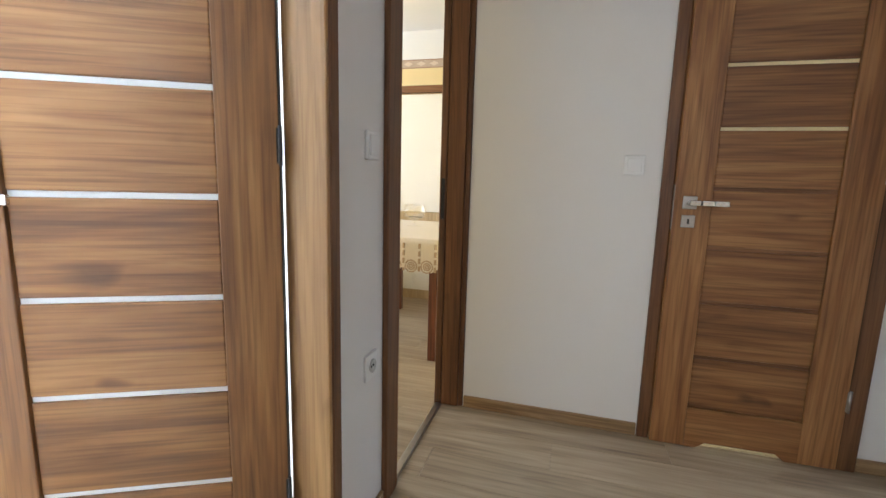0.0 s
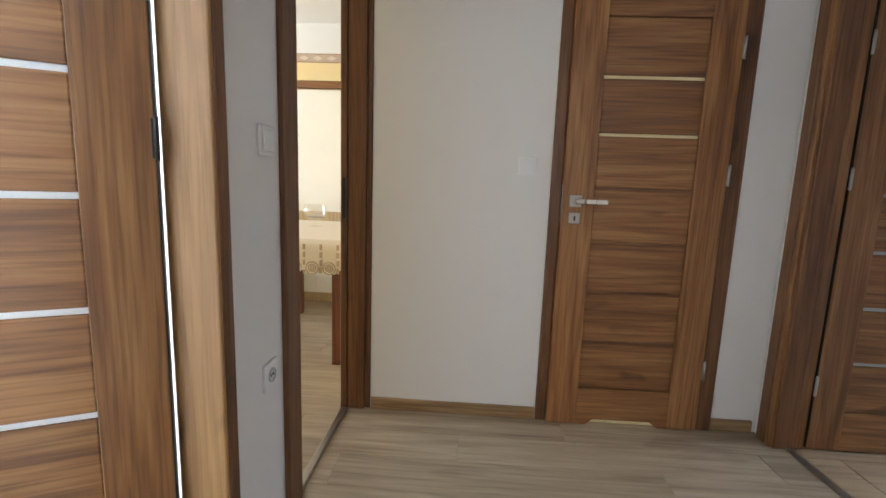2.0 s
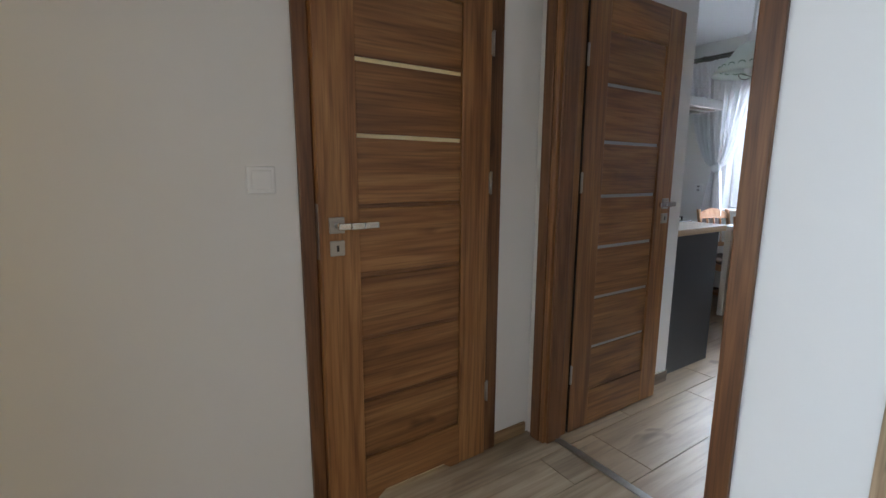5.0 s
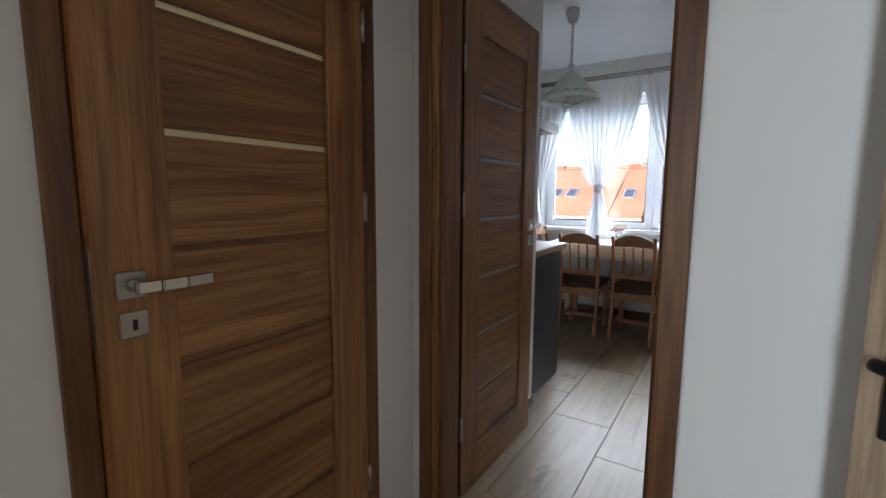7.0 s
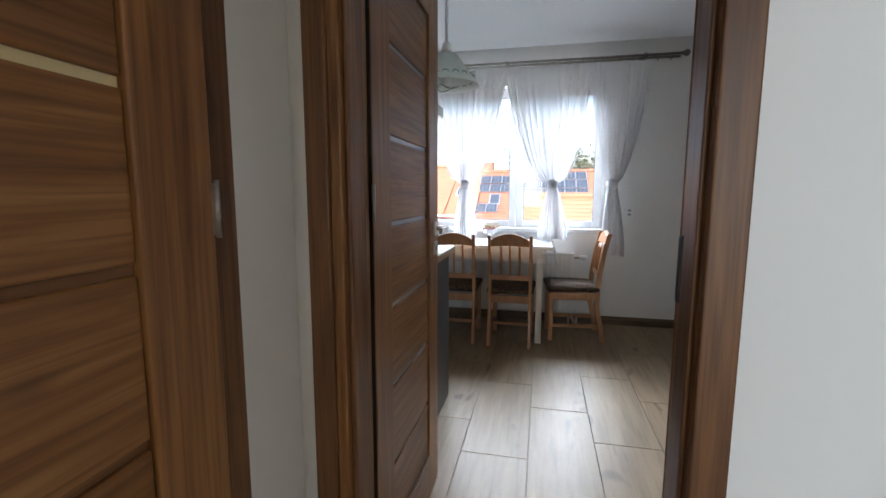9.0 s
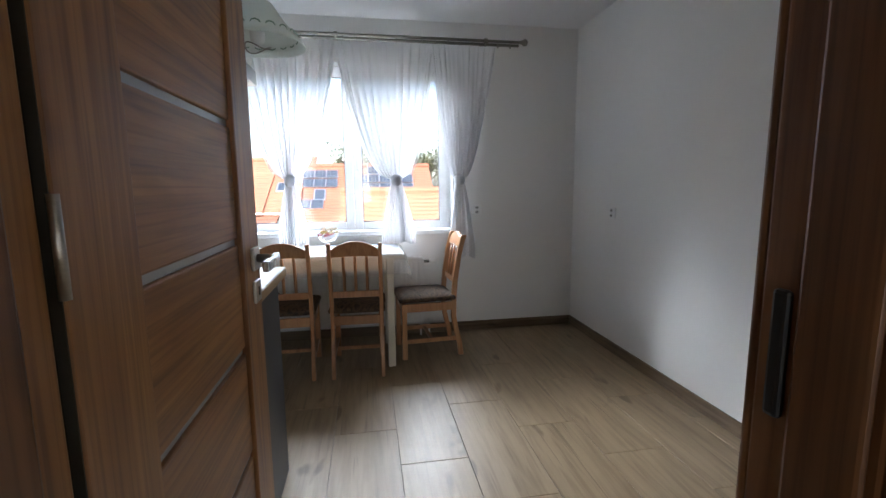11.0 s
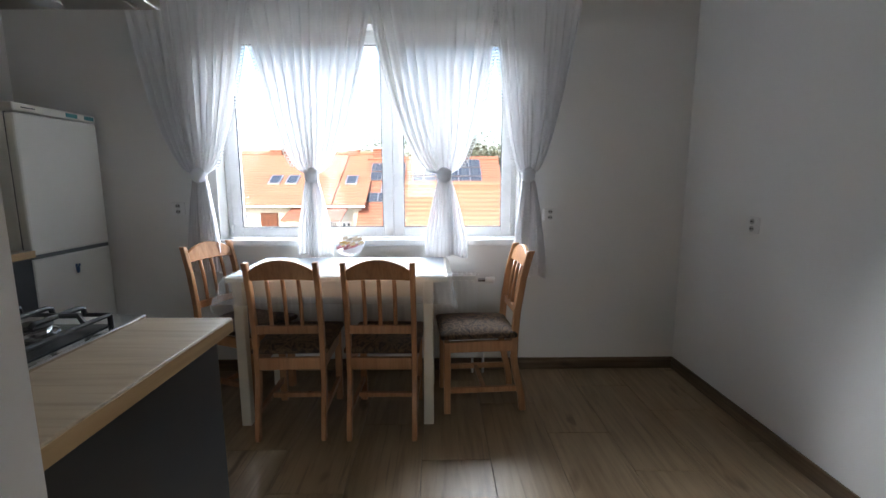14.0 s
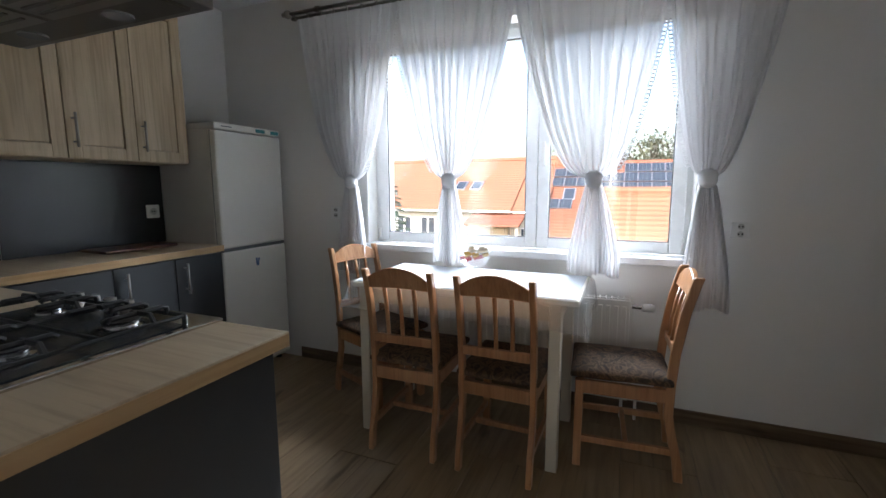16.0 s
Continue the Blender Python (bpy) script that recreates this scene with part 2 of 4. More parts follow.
for nd in clear_glass.node_tree.nodes:
    if nd.type == "MIX_SHADER":
        nd.inputs[0].default_value = 0.13
window_glass = pane_glass()


def upholstery():
    n = Nodes("brown_floral_velour", 0.85)
    a = n.noise(14, (1, 1, 1), 4, 2.5)
    b = n.noise(300, (1, 1, 1), 2)
    n.color(n.ramp(a, [(0.38, (0.030, 0.016, 0.009)), (0.47, (0.075, 0.040, 0.021)), (0.53, (0.15, 0.092, 0.048)), (0.59, (0.06, 0.032, 0.017))]))
    n.bump(b, 0.4, 0.002)
    return n.mat


velour = upholstery()


def roof_tiles(name, c):
    n = Nodes(name, 0.75)
    w = n.add("ShaderNodeTexWave")
    w.wave_type, w.bands_direction = "BANDS", "Z"
    w.inputs["Scale"].default_value = 2.3
    n.link(n.co, w.inputs["Vector"])
    a = n.noise(0.6, (1, 1, 1), 5)
    b = n.noise(9, (1, 1, 1), 2)
    col = n.mix("MULTIPLY", 0.5, n.ramp(a, [(0.3, tuple(v * 0.8 for v in c)), (0.7, c)]), n.ramp(b, [(0.3, (0.8, 0.78, 0.76)), (0.7, (1, 1, 1))]))
    n.color(n.mix("MULTIPLY", 0.16, col, w.outputs[0])).bump(w.outputs[1], 0.5, 0.05)
    return n.mat


roof_orange = roof_tiles("orange_roof_tiles", (0.40, 0.185, 0.11))
roof_red = roof_tiles("red_roof_tiles", (0.36, 0.14, 0.085))
render_white = paint("white_render", (0.72, 0.69, 0.62), 0.85, 0.1, 0.8)
solar = paint("solar_glass", (0.05, 0.065, 0.09), 0.25)
alu = metal("aluminium_frame", (0.75, 0.76, 0.77), 0.4)
grass_mat = paint("grass", (0.07, 0.10, 0.04), 0.9, 0.4, 0.3)
needle = paint("spruce_needles", (0.04, 0.075, 0.045), 0.8, 0.4, 3)
bare = paint("bare_twigs", (0.10, 0.075, 0.055), 0.9, 0.3, 3)
leafy = paint("distant_foliage", (0.12, 0.13, 0.07), 0.9, 0.4, 2)


# ---- mesh helpers ----
def thing(name, label, category, m=None, group="", kind=""):
    ob = new(name)
    ob.empty_display_size = 0.1
    if m is not None:
        ob.matrix_world = m
    return tagged(ob, label, category, group, kind)


def mesh_of(bm, name, material, smooth=False):
    me = bpy.data.meshes.new(name)
    bm.to_mesh(me)
    bm.free()
    if smooth:
        for p in me.polygons:
            p.use_smooth = True
    me.materials.append(material)
    return me


def part(name, bm, material, parent, label="", smooth=False):
    ob = new(name, mesh_of(bm, name, material, smooth))
    ob.parent = parent
    if label:
        ob["label"] = label
    return ob


def box(a, b, bevel=0.0, into=None):
    bm = bmesh.new()
    bmesh.ops.create_cube(bm, size=1)
    for v in bm.verts:
        v.co = Vector([(a[i] + b[i]) / 2 + v.co[i] * (b[i] - a[i]) for i in range(3)])
    if bevel:
        bmesh.ops.bevel(bm, geom=bm.edges[:], offset=bevel, segments=2, affect="EDGES", profile=0.5)
    if into is None:
        return bm
    return merge(into, bm)


def merge(into, bm):
    me = bpy.data.meshes.new("tmp")
    bm.to_mesh(me)
    bm.free()
    into.from_mesh(me)
    bpy.data.meshes.remove(me)
    return into


def boxes(*pairs, bevel=0.0):
    bm = bmesh.new()
    for a, b in pairs:
        box(a, b, bevel, bm)
    return bm


def lathe(profile, segs=24, at=(0, 0, 0), axis="z"):
    """A turned body from (radius, height) pairs."""
    bm = bmesh.new()
    rings = []
    for r, h in profile:
        ring = []
        for i in range(segs):
            a = 2 * math.pi * i / segs
            p = Vector((r * math.cos(a), r * math.sin(a), h))
            if axis == "x":
                p = Vector((p.z, p.x, p.y))
            elif axis == "y":
                p = Vector((p.x, p.z, p.y))
            ring.append(bm.verts.new(p + Vector(at)))
        rings.append(ring)
    for a, b in zip(rings, rings[1:]):
        for i in range(segs):
            bm.faces.new((a[i], a[(i + 1) % segs], b[(i + 1) % segs], b[i]))
    for ring in (rings[0], rings[-1]):
        if len(ring) > 2:
            bm.faces.new(ring)
    bmesh.ops.recalc_face_normals(bm, faces=bm.faces[:])
    return bm


def tube(points, r, segs=8, taper=1.0):
    """A round bar along points."""
    bm = bmesh.new()
    rings = []
    n = len(points)
    for i, p in enumerate(points):
        p = Vector(p)
        d = (Vector(points[min(i + 1, n - 1)]) - Vector(points[max(i - 1, 0)])).normalized()
        q = d.to_track_quat("Z", "Y")
        rr = r * (1 + (taper - 1) * i / max(1, n - 1))
        rings.append([bm.verts.new(p + q @ Vector((rr * math.cos(2 * math.pi * k / segs), rr * math.sin(2 * math.pi * k / segs), 0))) for k in range(segs)])
    for a, b in zip(rings, rings[1:]):
        for k in range(segs):
            bm.faces.new((a[k], a[(k + 1) % segs], b[(k + 1) % segs], b[k]))
    bm.faces.new(rings[0])
    bm.faces.new(rings[-1])
    bmesh.ops.recalc_face_normals(bm, faces=bm.faces[:])
    return bm


def prism(outline, lo, hi, plane="xz", bevel=0.0):
    """An outline in one plane, drawn out between lo and hi along the third axis."""
    bm = bmesh.new()

    def put(u, v, w):
        return {"xz": (u, w, v), "yz": (w, u, v), "xy": (u, v, w)}[plane]

    a = [bm.verts.new(put(u, v, lo)) for u, v in outline]
    b = [bm.verts.new(put(u, v, hi)) for u, v in outline]
    bm.faces.new(a)
    bm.faces.new(b)
    n = len(a)
    for i in range(n):
        bm.faces.new((a[i], a[(i + 1) % n], b[(i + 1) % n], b[i]))
    bmesh.ops.recalc_face_normals(bm, faces=bm.faces[:])
    if bevel:
        bmesh.ops.bevel(bm, geom=bm.edges[:], offset=bevel, segments=1, affect="EDGES")
    return bm


def structure(name, bm, material, label, category):
    ob = new(name, mesh_of(bm, name, material))
    return tagged(ob, label, category, kind="structure")


CEIL = 2.5

# ---- walls, floors, ceilings ----
structure("wall_hall_west", boxes(((-0.12, -1.68, 0), (0, -0.875, CEIL)), ((-0.12, -0.875, 2.04), (0, -0.09, CEIL)), ((-0.12, -0.09, 0), (0, 0.28, CEIL))),
          wall_white, "white painted hall wall beside the bathroom door", "wall")
structure("wall_kitchen_south", boxes(((0.0, 0.15, 2.04), (2.3, 0.28, CEIL)), ((0.0, 0.15, 0), (0.04, 0.28, 2.04)), ((0.876, 0.15, 0), (2.3, 0.28, 2.04))),
          wall_white, "white painted wall round the kitchen doorway", "wall")
structure("wall_kitchen_stub", boxes(((-0.1, 0.28, 0), (0.05, 1.22, CEIL)), ((-2.1, 1.08, 0), (-0.1, 1.22, CEIL))),
          wall_white, "white painted wall behind the open kitchen door", "wall")
structure("wall_hall_south", boxes(((0.66, -1.885, 0), (1.095, -1.79, CEIL)), ((-0.06, -1.93, 2.04), (0.66, -1.79, CEIL)),
                                   ((1.095, -1.885, 2.04), (1.86, -1.79, CEIL)), ((1.86, -1.93, 0), (2.1, -1.79, CEIL))),
          wall_white, "white hall wall with switch and socket", "wall")
structure("wall_living_north", boxes(((-2.2, -1.822, 0), (-0.06, -1.76, CEIL))), wall_yellow, "yellow painted living room wall", "wall")
structure("wall_bathroom", boxes(((-2.1, -1.76, 0), (-2.0, 1.08, CEIL)), ((-2.0, -1.76, 0), (-0.06, -1.68, CEIL))), wall_white, "plain bathroom wall", "wall")
structure("wall_entry", boxes(((1.98, -1.79, 0), (2.1, -1.52, CEIL)), ((1.98, -1.52, 2.08), (2.1, -0.34, CEIL)), ((1.98, -0.34, 0), (2.1, 0.15, CEIL))),
          wall_white, "white wall round the entrance doorway", "wall")
structure("wall_landing", boxes(((2.1, -2.9, 0), (4.6, -2.8, CEIL)), ((2.3, 0.9, 0), (4.6, 1.0, CEIL)), ((4.5, -2.8, 0), (4.6, 0.9, CEIL)),
                                ((2.1, -2.8, 0), (2.2, -1.93, CEIL)), ((2.1, 0.15, 0), (2.2, 0.9, CEIL))),
          wall_white, "plain white stair landing wall", "wall")
structure("wall_bedroom", boxes(((0.72, -4.9, 0), (0.82, -1.93, CEIL)), ((3.4, -4.9, 0), (3.5, -2.9, CEIL)), ((0.82, -4.9, 0), (3.4, -4.8, CEIL))),
          wall_white, "plain white bedroom wall", "wall")
structure("wall_living_west", boxes(((-2.3, -5.8, 0), (-2.2, -1.80, CEIL)), ((-2.2, -5.8, 0), (0.72, -5.7, CEIL)), ((0.70, -5.7, 0), (0.715, -1.93, CEIL))),
          wall_yellow, "yellow painted living room wall with patterned border", "wall")
structure("wall_kitchen_east", boxes(((2.148, 0.28, 0), (2.3, 3.5, CEIL))), wall_white, "white painted kitchen side wall", "wall")
structure("wall_kitchen_west", boxes(((-2.1, 1.22, 0), (-1.98, 3.5, CEIL))), wall_white, "white painted wall behind the cabinets", "wall")
WX0, WX1, WZ0, WZ1 = -0.80, 1.09, 0.86, 2.17
structure("wall_window", boxes(((-2.1, 3.5, 0), (WX0, 3.86, CEIL)), ((WX1, 3.5, 0), (2.3, 3.86, CEIL)),
                               ((WX0, 3.5, 0), (WX1, 3.86, WZ0)), ((WX0, 3.5, WZ1), (WX1, 3.86, CEIL))),
          wall_white, "white painted kitchen wall with a wide window", "wall")
structure("ceiling", boxes(((-2.4, -5.9, CEIL), (4.7, 3.9, CEIL + 0.2))), ceiling_white, "plain white painted ceiling", "ceiling")

sub = structure("floor", boxes(((-2.4, -5.9, -0.2), (4.7, 3.86, -0.006))), grout, "oak laminate and wood-look tile floor", "floor")
structure("threshold_bathroom", boxes(((-0.12, -0.84, -0.006), (-0.005, -0.13, 0.004))), strip_cream, "pale strip under the bathroom door", "threshold")
structure("threshold_living", box((0.03, -1.815, -0.004), (0.66, -1.785, 0.012), 0.004), steel, "metal strip in the living room doorway", "threshold")
structure("threshold_kitchen", box((0.125, 0.20, -0.004), (0.816, 0.235, 0.006), 0.003), steel, "flat metal strip in the kitchen doorway", "threshold")


def skirting(name, a, b, material, label):
    ob = structure(name, box(a, b, 0.004), material, label, "baseboard")
    return ob


skirting("baseboard_1", (0.0, -1.675, 0), (0.014, -0.88, 0.058), skirt_y, "oak skirting along the hall wall")
skirting("baseboard_2", (0.0, -0.062, 0), (0.014, 0.128, 0.058), skirt_y, "oak skirting beside the kitchen door")
skirting("baseboard_3", (0.886, 0.136, 0), (1.97, 0.15, 0.058), skirt_x, "oak skirting along the hall wall")
skirting("baseboard_4", (0.76, -1.79, 0), (1.055, -1.776, 0.058), skirt_x, "oak skirting under the socket")
skirting("baseboard_5", (-1.4, 3.488, 0), (2.148, 3.5, 0.08), tskirt_x, "brown tile skirting under the window")
skirting("baseboard_6", (2.136, 0.29, 0), (2.148, 3.488, 0.08), tskirt_y, "brown tile skirting along the side wall")
skirting("baseboard_7", (0.05, 0.31, 0), (0.062, 1.22, 0.07), tskirt_y, "brown tile skirting behind the door")


# ---- door frames ----
def casing(name, bars, label):
    ob = thing(name, label, "door frame", kind="structure")
    for nm, a, b, mat in bars:
        part(nm, box(a, b, 0.005), mat, ob)
    return ob


casing("door_frame_bathroom", [
    ("jamb", (-0.12, -0.876, 0), (0.018, -0.828, 2.02), frame_v), ("jamb", (-0.12, -0.134, 0), (0.020, -0.065, 2.02), frame_v),
    ("jamb", (-0.12, -0.828, 2.0), (0.018, -0.134, 2.07), frame_y), ("stop", (-0.12, -0.828, 0), (-0.03, -0.80, 2.0), frame_v)],
    "dark oak bathroom door frame")
casing("door_frame_kitchen", [
    ("architrave", (0.042, 0.128, 0), (0.095, 0.15, 2.08), frame_v), ("jamb", (0.095, 0.134, 0), (0.122, 0.285, 2.02), oak_v),
    ("stop", (0.122, 0.15, 0), (0.134, 0.235, 2.0), frame_v),
    ("architrave", (0.818, 0.128, 0), (0.884, 0.15, 2.08), frame_v), ("jamb", (0.818, 0.150, 0), (0.876, 0.285, 2.02), frame_v),
    ("stop", (0.808, 0.16, 0), (0.818, 0.235, 2.0), frame_v),
    ("architrave", (0.095, 0.128, 2.02), (0.818, 0.15, 2.08), frame_x), ("architrave", (0.818, 0.285, 0), (0.884, 0.297, 2.06), frame_v),
    ("strike_plate", (0.8065, 0.243, 0.98), (0.8175, 0.262, 1.12), black)],
    "oak door frame of the kitchen doorway")
casing("door_frame_living", [
    ("jamb", (-0.058, -1.79, 0), (0.020, -1.705, 2.05), frame_v), ("moulding", (-0.058, -1.705, 0), (0.010, -1.682, 2.05), frame_v),
    ("stop", (-0.058, -1.822, 0), (0.026, -1.79, 2.04), frame_v),
    ("architrave", (0.665, -1.79, 0), (0.755, -1.770, 2.05), frame_v), ("jamb", (0.645, -1.94, 0), (0.665, -1.772, 2.05), frame_v),
    ("architrave", (0.02, -1.79, 2.0), (0.665, -1.77, 2.07), frame_x), ("latch", (0.0262, -1.812, 0.93), (0.029, -1.796, 1.12), black)],
    "dark oak frame of the living room doorway")
casing("door_frame_bedroom", [
    ("architrave", (1.06, -1.79, 0), (1.103, -1.768, 2.06), frame_v), ("jamb", (1.095, -1.888, 0), (1.112, -1.772, 2.04), lit_oak),
    ("architrave", (1.85, -1.79, 0), (1.93, -1.768, 2.06), frame_v), ("jamb", (1.84, -1.93, 0), (1.85, -1.772, 2.04), oak_v),
    ("architrave", (1.112, -1.79, 2.0), (1.84, -1.768, 2.06), frame_x)],
    "oak frame of the bedroom doorway")


# ---- interior doors ----
LW, LT, LH = 0.69, 0.038, 1.985


def lever(parent, x, y, z, side, flip):
    """Square rose, bent lever and keyhole plate on the face at y; side -1 or 1 is outwards."""
    r = part("rose", box((x - 0.026, min(y, y + side * 0.009), z - 0.026), (x + 0.026, max(y, y + side * 0.009), z + 0.026), 0.003), steel, parent, "square steel rose")
    bm = tube([(x, y + side * 0.008, z), (x, y + side * 0.05, z)], 0.010, 12)
    part("lever_neck", bm, steel, parent, smooth=True)
    hx = -flip
    pts = [(x - hx * 0.012, 0.0), (x + hx * 0.03, 0.006), (x + hx * 0.075, 0.004), (x + hx * 0.125, -0.004)]
    bm = bmesh.new()
    for (u0, v0), (u1, v1) in zip(pts, pts[1:]):
        lo, hi = min(u0, u1), max(u0, u1)
        ya, yb = y + side * (0.042 + v0), y + side * (0.056 + v0)
        box((lo, min(ya, yb), z - 0.011), (hi, max(ya, yb), z + 0.011), 0.003, bm)
    part("lever", bm, chrome, parent, "brushed steel lever handle")
    zz = z - 0.075
    part("keyhole_plate", box((x - 0.025, min(y, y + side * 0.008), zz - 0.025), (x + 0.025, max(y, y + side * 0.008), zz + 0.025), 0.003), steel, parent, "square steel keyhole plate")
    part("keyhole", box((x - 0.004, min(y + side * 0.0075, y + side * 0.0095), zz - 0.01), (x + 0.004, max(y + side * 0.0075, y + side * 0.0095), zz + 0.01)), black, parent)
    return r


def door_leaf(name, label, m, joints, glazed, strip, vent=False, face=-1, both=False, hinge_mat=None, hz=1.05):
    """Hinge edge at the origin, the leaf along +x, its thickness about y = 0."""
    ob = thing(name, label, "door", m)
    h = LT / 2
    for x0, x1 in ((0, 0.135), (LW - 0.135, LW)):
        part("stile", box((x0, -h, 0.008), (x1, h, LH), 0.003), oak_v, ob)
    zs = [1.815] + joints + [0.185]
    part("top_rail", box((0.135, -h, zs[0]), (LW - 0.135, h, LH), 0.003), oak_x, ob)
    if vent:
        bm = prism([(0.135, 0.185), (0.135, 0.008), (0.18, 0.008), (0.215, 0.034), (LW - 0.215, 0.034), (LW - 0.18, 0.008), (LW - 0.135, 0.008), (LW - 0.135, 0.185)], -h, h)
        part("bottom_rail", bm, oak_x, ob)
    else:
        part("bottom_rail", box((0.135, -h, 0.008), (LW - 0.135, h, zs[-1]), 0.003), oak_x, ob)
    for i, (a, b) in enumerate(zip(zs, zs[1:])):
        gap_top = 0.007 if i > 0 else 0.002
        part("panel", box((0.136, -h + 0.008, b + (0.007 if i < len(zs) - 2 else 0.002)), (LW - 0.136, h - 0.008, a - gap_top), 0.004), oak_x, ob)
        if 0 < i:
            mat = strip if (i - 1) in glazed else frame_x
            part("glass_strip" if (i - 1) in glazed else "groove", box((0.136, -h + 0.015, a - 0.007), (LW - 0.136, h - 0.015, a + 0.007)), mat, ob)
    for z in (0.30, 1.18, 1.70):
        hg = part("hinge", tube([(-0.004, face * (h + 0.003), z - 0.045), (-0.004, face * (h + 0.003), z + 0.045)], 0.0048, 10), hinge_mat or steel, ob, smooth=True)
        part("hinge_leaf", box((-0.007, min(face * h, face * (h + 0.003)), z - 0.04), (0.005, max(face * h, face * (h + 0.003)), z + 0.04)), hinge_mat or steel, hg)
    lever(ob, LW - 0.055, face * h, hz, face, 1)
    if both:
        lever(ob, LW - 0.055, -face * h, hz, -face, 1)
    # strip over the hinge edge, painted near-black as the shade in the door gap
    part("edge_band", box((-0.0015, -h + 0.002, 0.01), (0, h - 0.002, LH - 0.002)), gap_shade, ob)
    part("lock_plate", box((LW, -0.01, 0.94), (LW + 0.002, 0.01, 1.12)), steel, ob)
    return ob


JB = [1.575, 1.338, 1.108, 0.870, 0.645, 0.409]
JA = [1.545, 1.302, 1.060, 0.823, 0.591, 0.345]
JK = [1.600, 1.356, 1.118, 0.884, 0.645, 0.402]
# bathroom leaf: hinge at y -0.137, along -y, seen face +x
door_leaf("bathroom_door", "oak bathroom door with two cream glass strips, ajar", pose(0.016, -0.137, 0, 0, 0, -89.2), JB, (0, 1), strip_cream, True, 1)
# kitchen leaf: along +y, seen face +x
door_leaf("kitchen_door", "oak kitchen door with grey glass strips, standing open", pose(0.111, 0.290, 0, 0, 0, 90), JK, range(6), strip_grey, False, -1, True, hz=1.07)
door_leaf("bedroom_door", "oak bedroom door with white glass strips, half open", pose(1.121, -1.890, 0, 0, 0, -63), JA, range(6), strip_white, False, 1, False, black)


# ---- entrance door ----
def entrance_door(m):
    """Hinge edge at x = 0, the leaf along -x, the seen face towards -y."""
    ob = thing("entrance_door", "pale oak entrance door with black handle, standing open", "door", m)
    w = 0.86
    part("leaf", box((-w, 0, 0.01), (0, 0.06, 2.06), 0.003), pale_oak, ob)
    part("lock_panel", box((-w, -0.010, 0.01), (-0.66, 0, 2.06), 0.003), pale_oak, ob)
    part("inlay_strip", box((-0.658, -0.004, 0.01), (-0.640, 0, 2.06)), grey_seal, ob, "grey inlay strip")
    part("groove_panel", box((-0.638, -0.010, 1.16), (-0.002, 0, 2.06), 0.004), pale_oak, ob)
    part("groove_panel", prism([(-0.638, 0.78), (-0.30, 0.78), (-0.002, 1.10), (-0.002, 1.15), (-0.638, 1.15)], -0.010, 0, "xz", 0.003), pale_oak, ob)
    part("groove_panel", prism([(-0.638, 0.77), (-0.31, 0.77), (-0.55, 0.012), (-0.638, 0.012)], -0.010, 0, "xz", 0.003), pale_oak, ob)
    part("groove_panel", prism([(-0.295, 0.77), (-0.002, 1.085), (-0.002, 0.012), (-0.535, 0.012)], -0.010, 0, "xz", 0.003), pale_oak, ob)
    x = -w + 0.062
    for z0, z1, nm in ((0.755, 0.99, "handle_plate"), (1.335, 1.485, "lock_plate")):
        p = part(nm, box((x - 0.022, -0.020, z0), (x + 0.022, -0.010, z1), 0.004), black, ob, "black escutcheon")
        cy = z0 + 0.06
        part("cylinder", lathe([(0.0085, 0), (0.0085, 0.006)], 14, (x, -0.027, cy), "y"), chrome, p)
        part("keyhole", box((x - 0.0015, -0.0285, cy - 0.006), (x + 0.0015, -0.0265, cy + 0.006)), black, p)
    part("handle_neck", tube([(x, -0.02, 0.905), (x, -0.062, 0.905)], 0.012, 12), black, ob, smooth=True)
    bm = tube([(x - 0.030, -0.056, 0.909), (x - 0.022, -0.060, 0.908), (x, -0.064, 0.905), (x + 0.05, -0.066, 0.896), (x + 0.108, -0.066, 0.884), (x + 0.116, -0.064, 0.882)], 0.0135, 14)
    for v in bm.verts:
        v.co.y = -0.062 + (v.co.y + 0.062) * 0.8
    part("handle", bm, black, ob, "black lever handle", True)
    for z in (0.35, 1.05, 1.75):
        part("hinge", tube([(0.008, -0.006, z - 0.05), (0.008, -0.006, z + 0.05)], 0.009, 10), black, ob, smooth=True)
    return ob


entrance_door(pose(1.965, -0.36, 0, 0, 0, -27.8))


# ---- switches and sockets ----
def wall_plate(name, label, m, socket=False, double=False):
    """Back at y = 0, face towards -y."""
    ob = thing(name, label, "socket" if socket else "switch", m)
    part("plate", box((-0.041, -0.010, -0.041), (0.041, 0, 0.041), 0.004), plastic_white, ob)
    if socket:
        for z in ((0.018, -0.018) if double else (0,)):
            r = 0.014 if double else 0.021
            # well greyed to paint in the recess's shade
            part("socket_well", lathe([(r, 0), (r, -0.004), (r * 0.86, -0.004), (r * 0.86, 0.003), (0.001, 0.003)], 20, (0, -0.0105, z), "y"), well_shade, ob)
            for dx in (-0.007, 0.007):
                part("pin_hole", lathe([(0.0042, 0), (0.0042, 0.003)], 10, (dx, -0.0125, z), "y"), black, ob)
    else:
        part("rocker", box((-0.029, -0.0155, -0.029), (0.029, -0.010, 0.029), 0.003), plastic_white, ob)
    return ob


wall_plate("light_switch", "white rocker switch on the hall wall", pose(0.842, -1.79, 1.205, 0, 0, 180))
wall_plate("power_socket", "white power socket low on the hall wall", pose(0.850, -1.79, 0.545, 0, 0, 180), True)
wall_plate("light_switch", "white rocker switch beside the bathroom door", pose(0.0, -0.985, 1.195, 0, 0, 90))
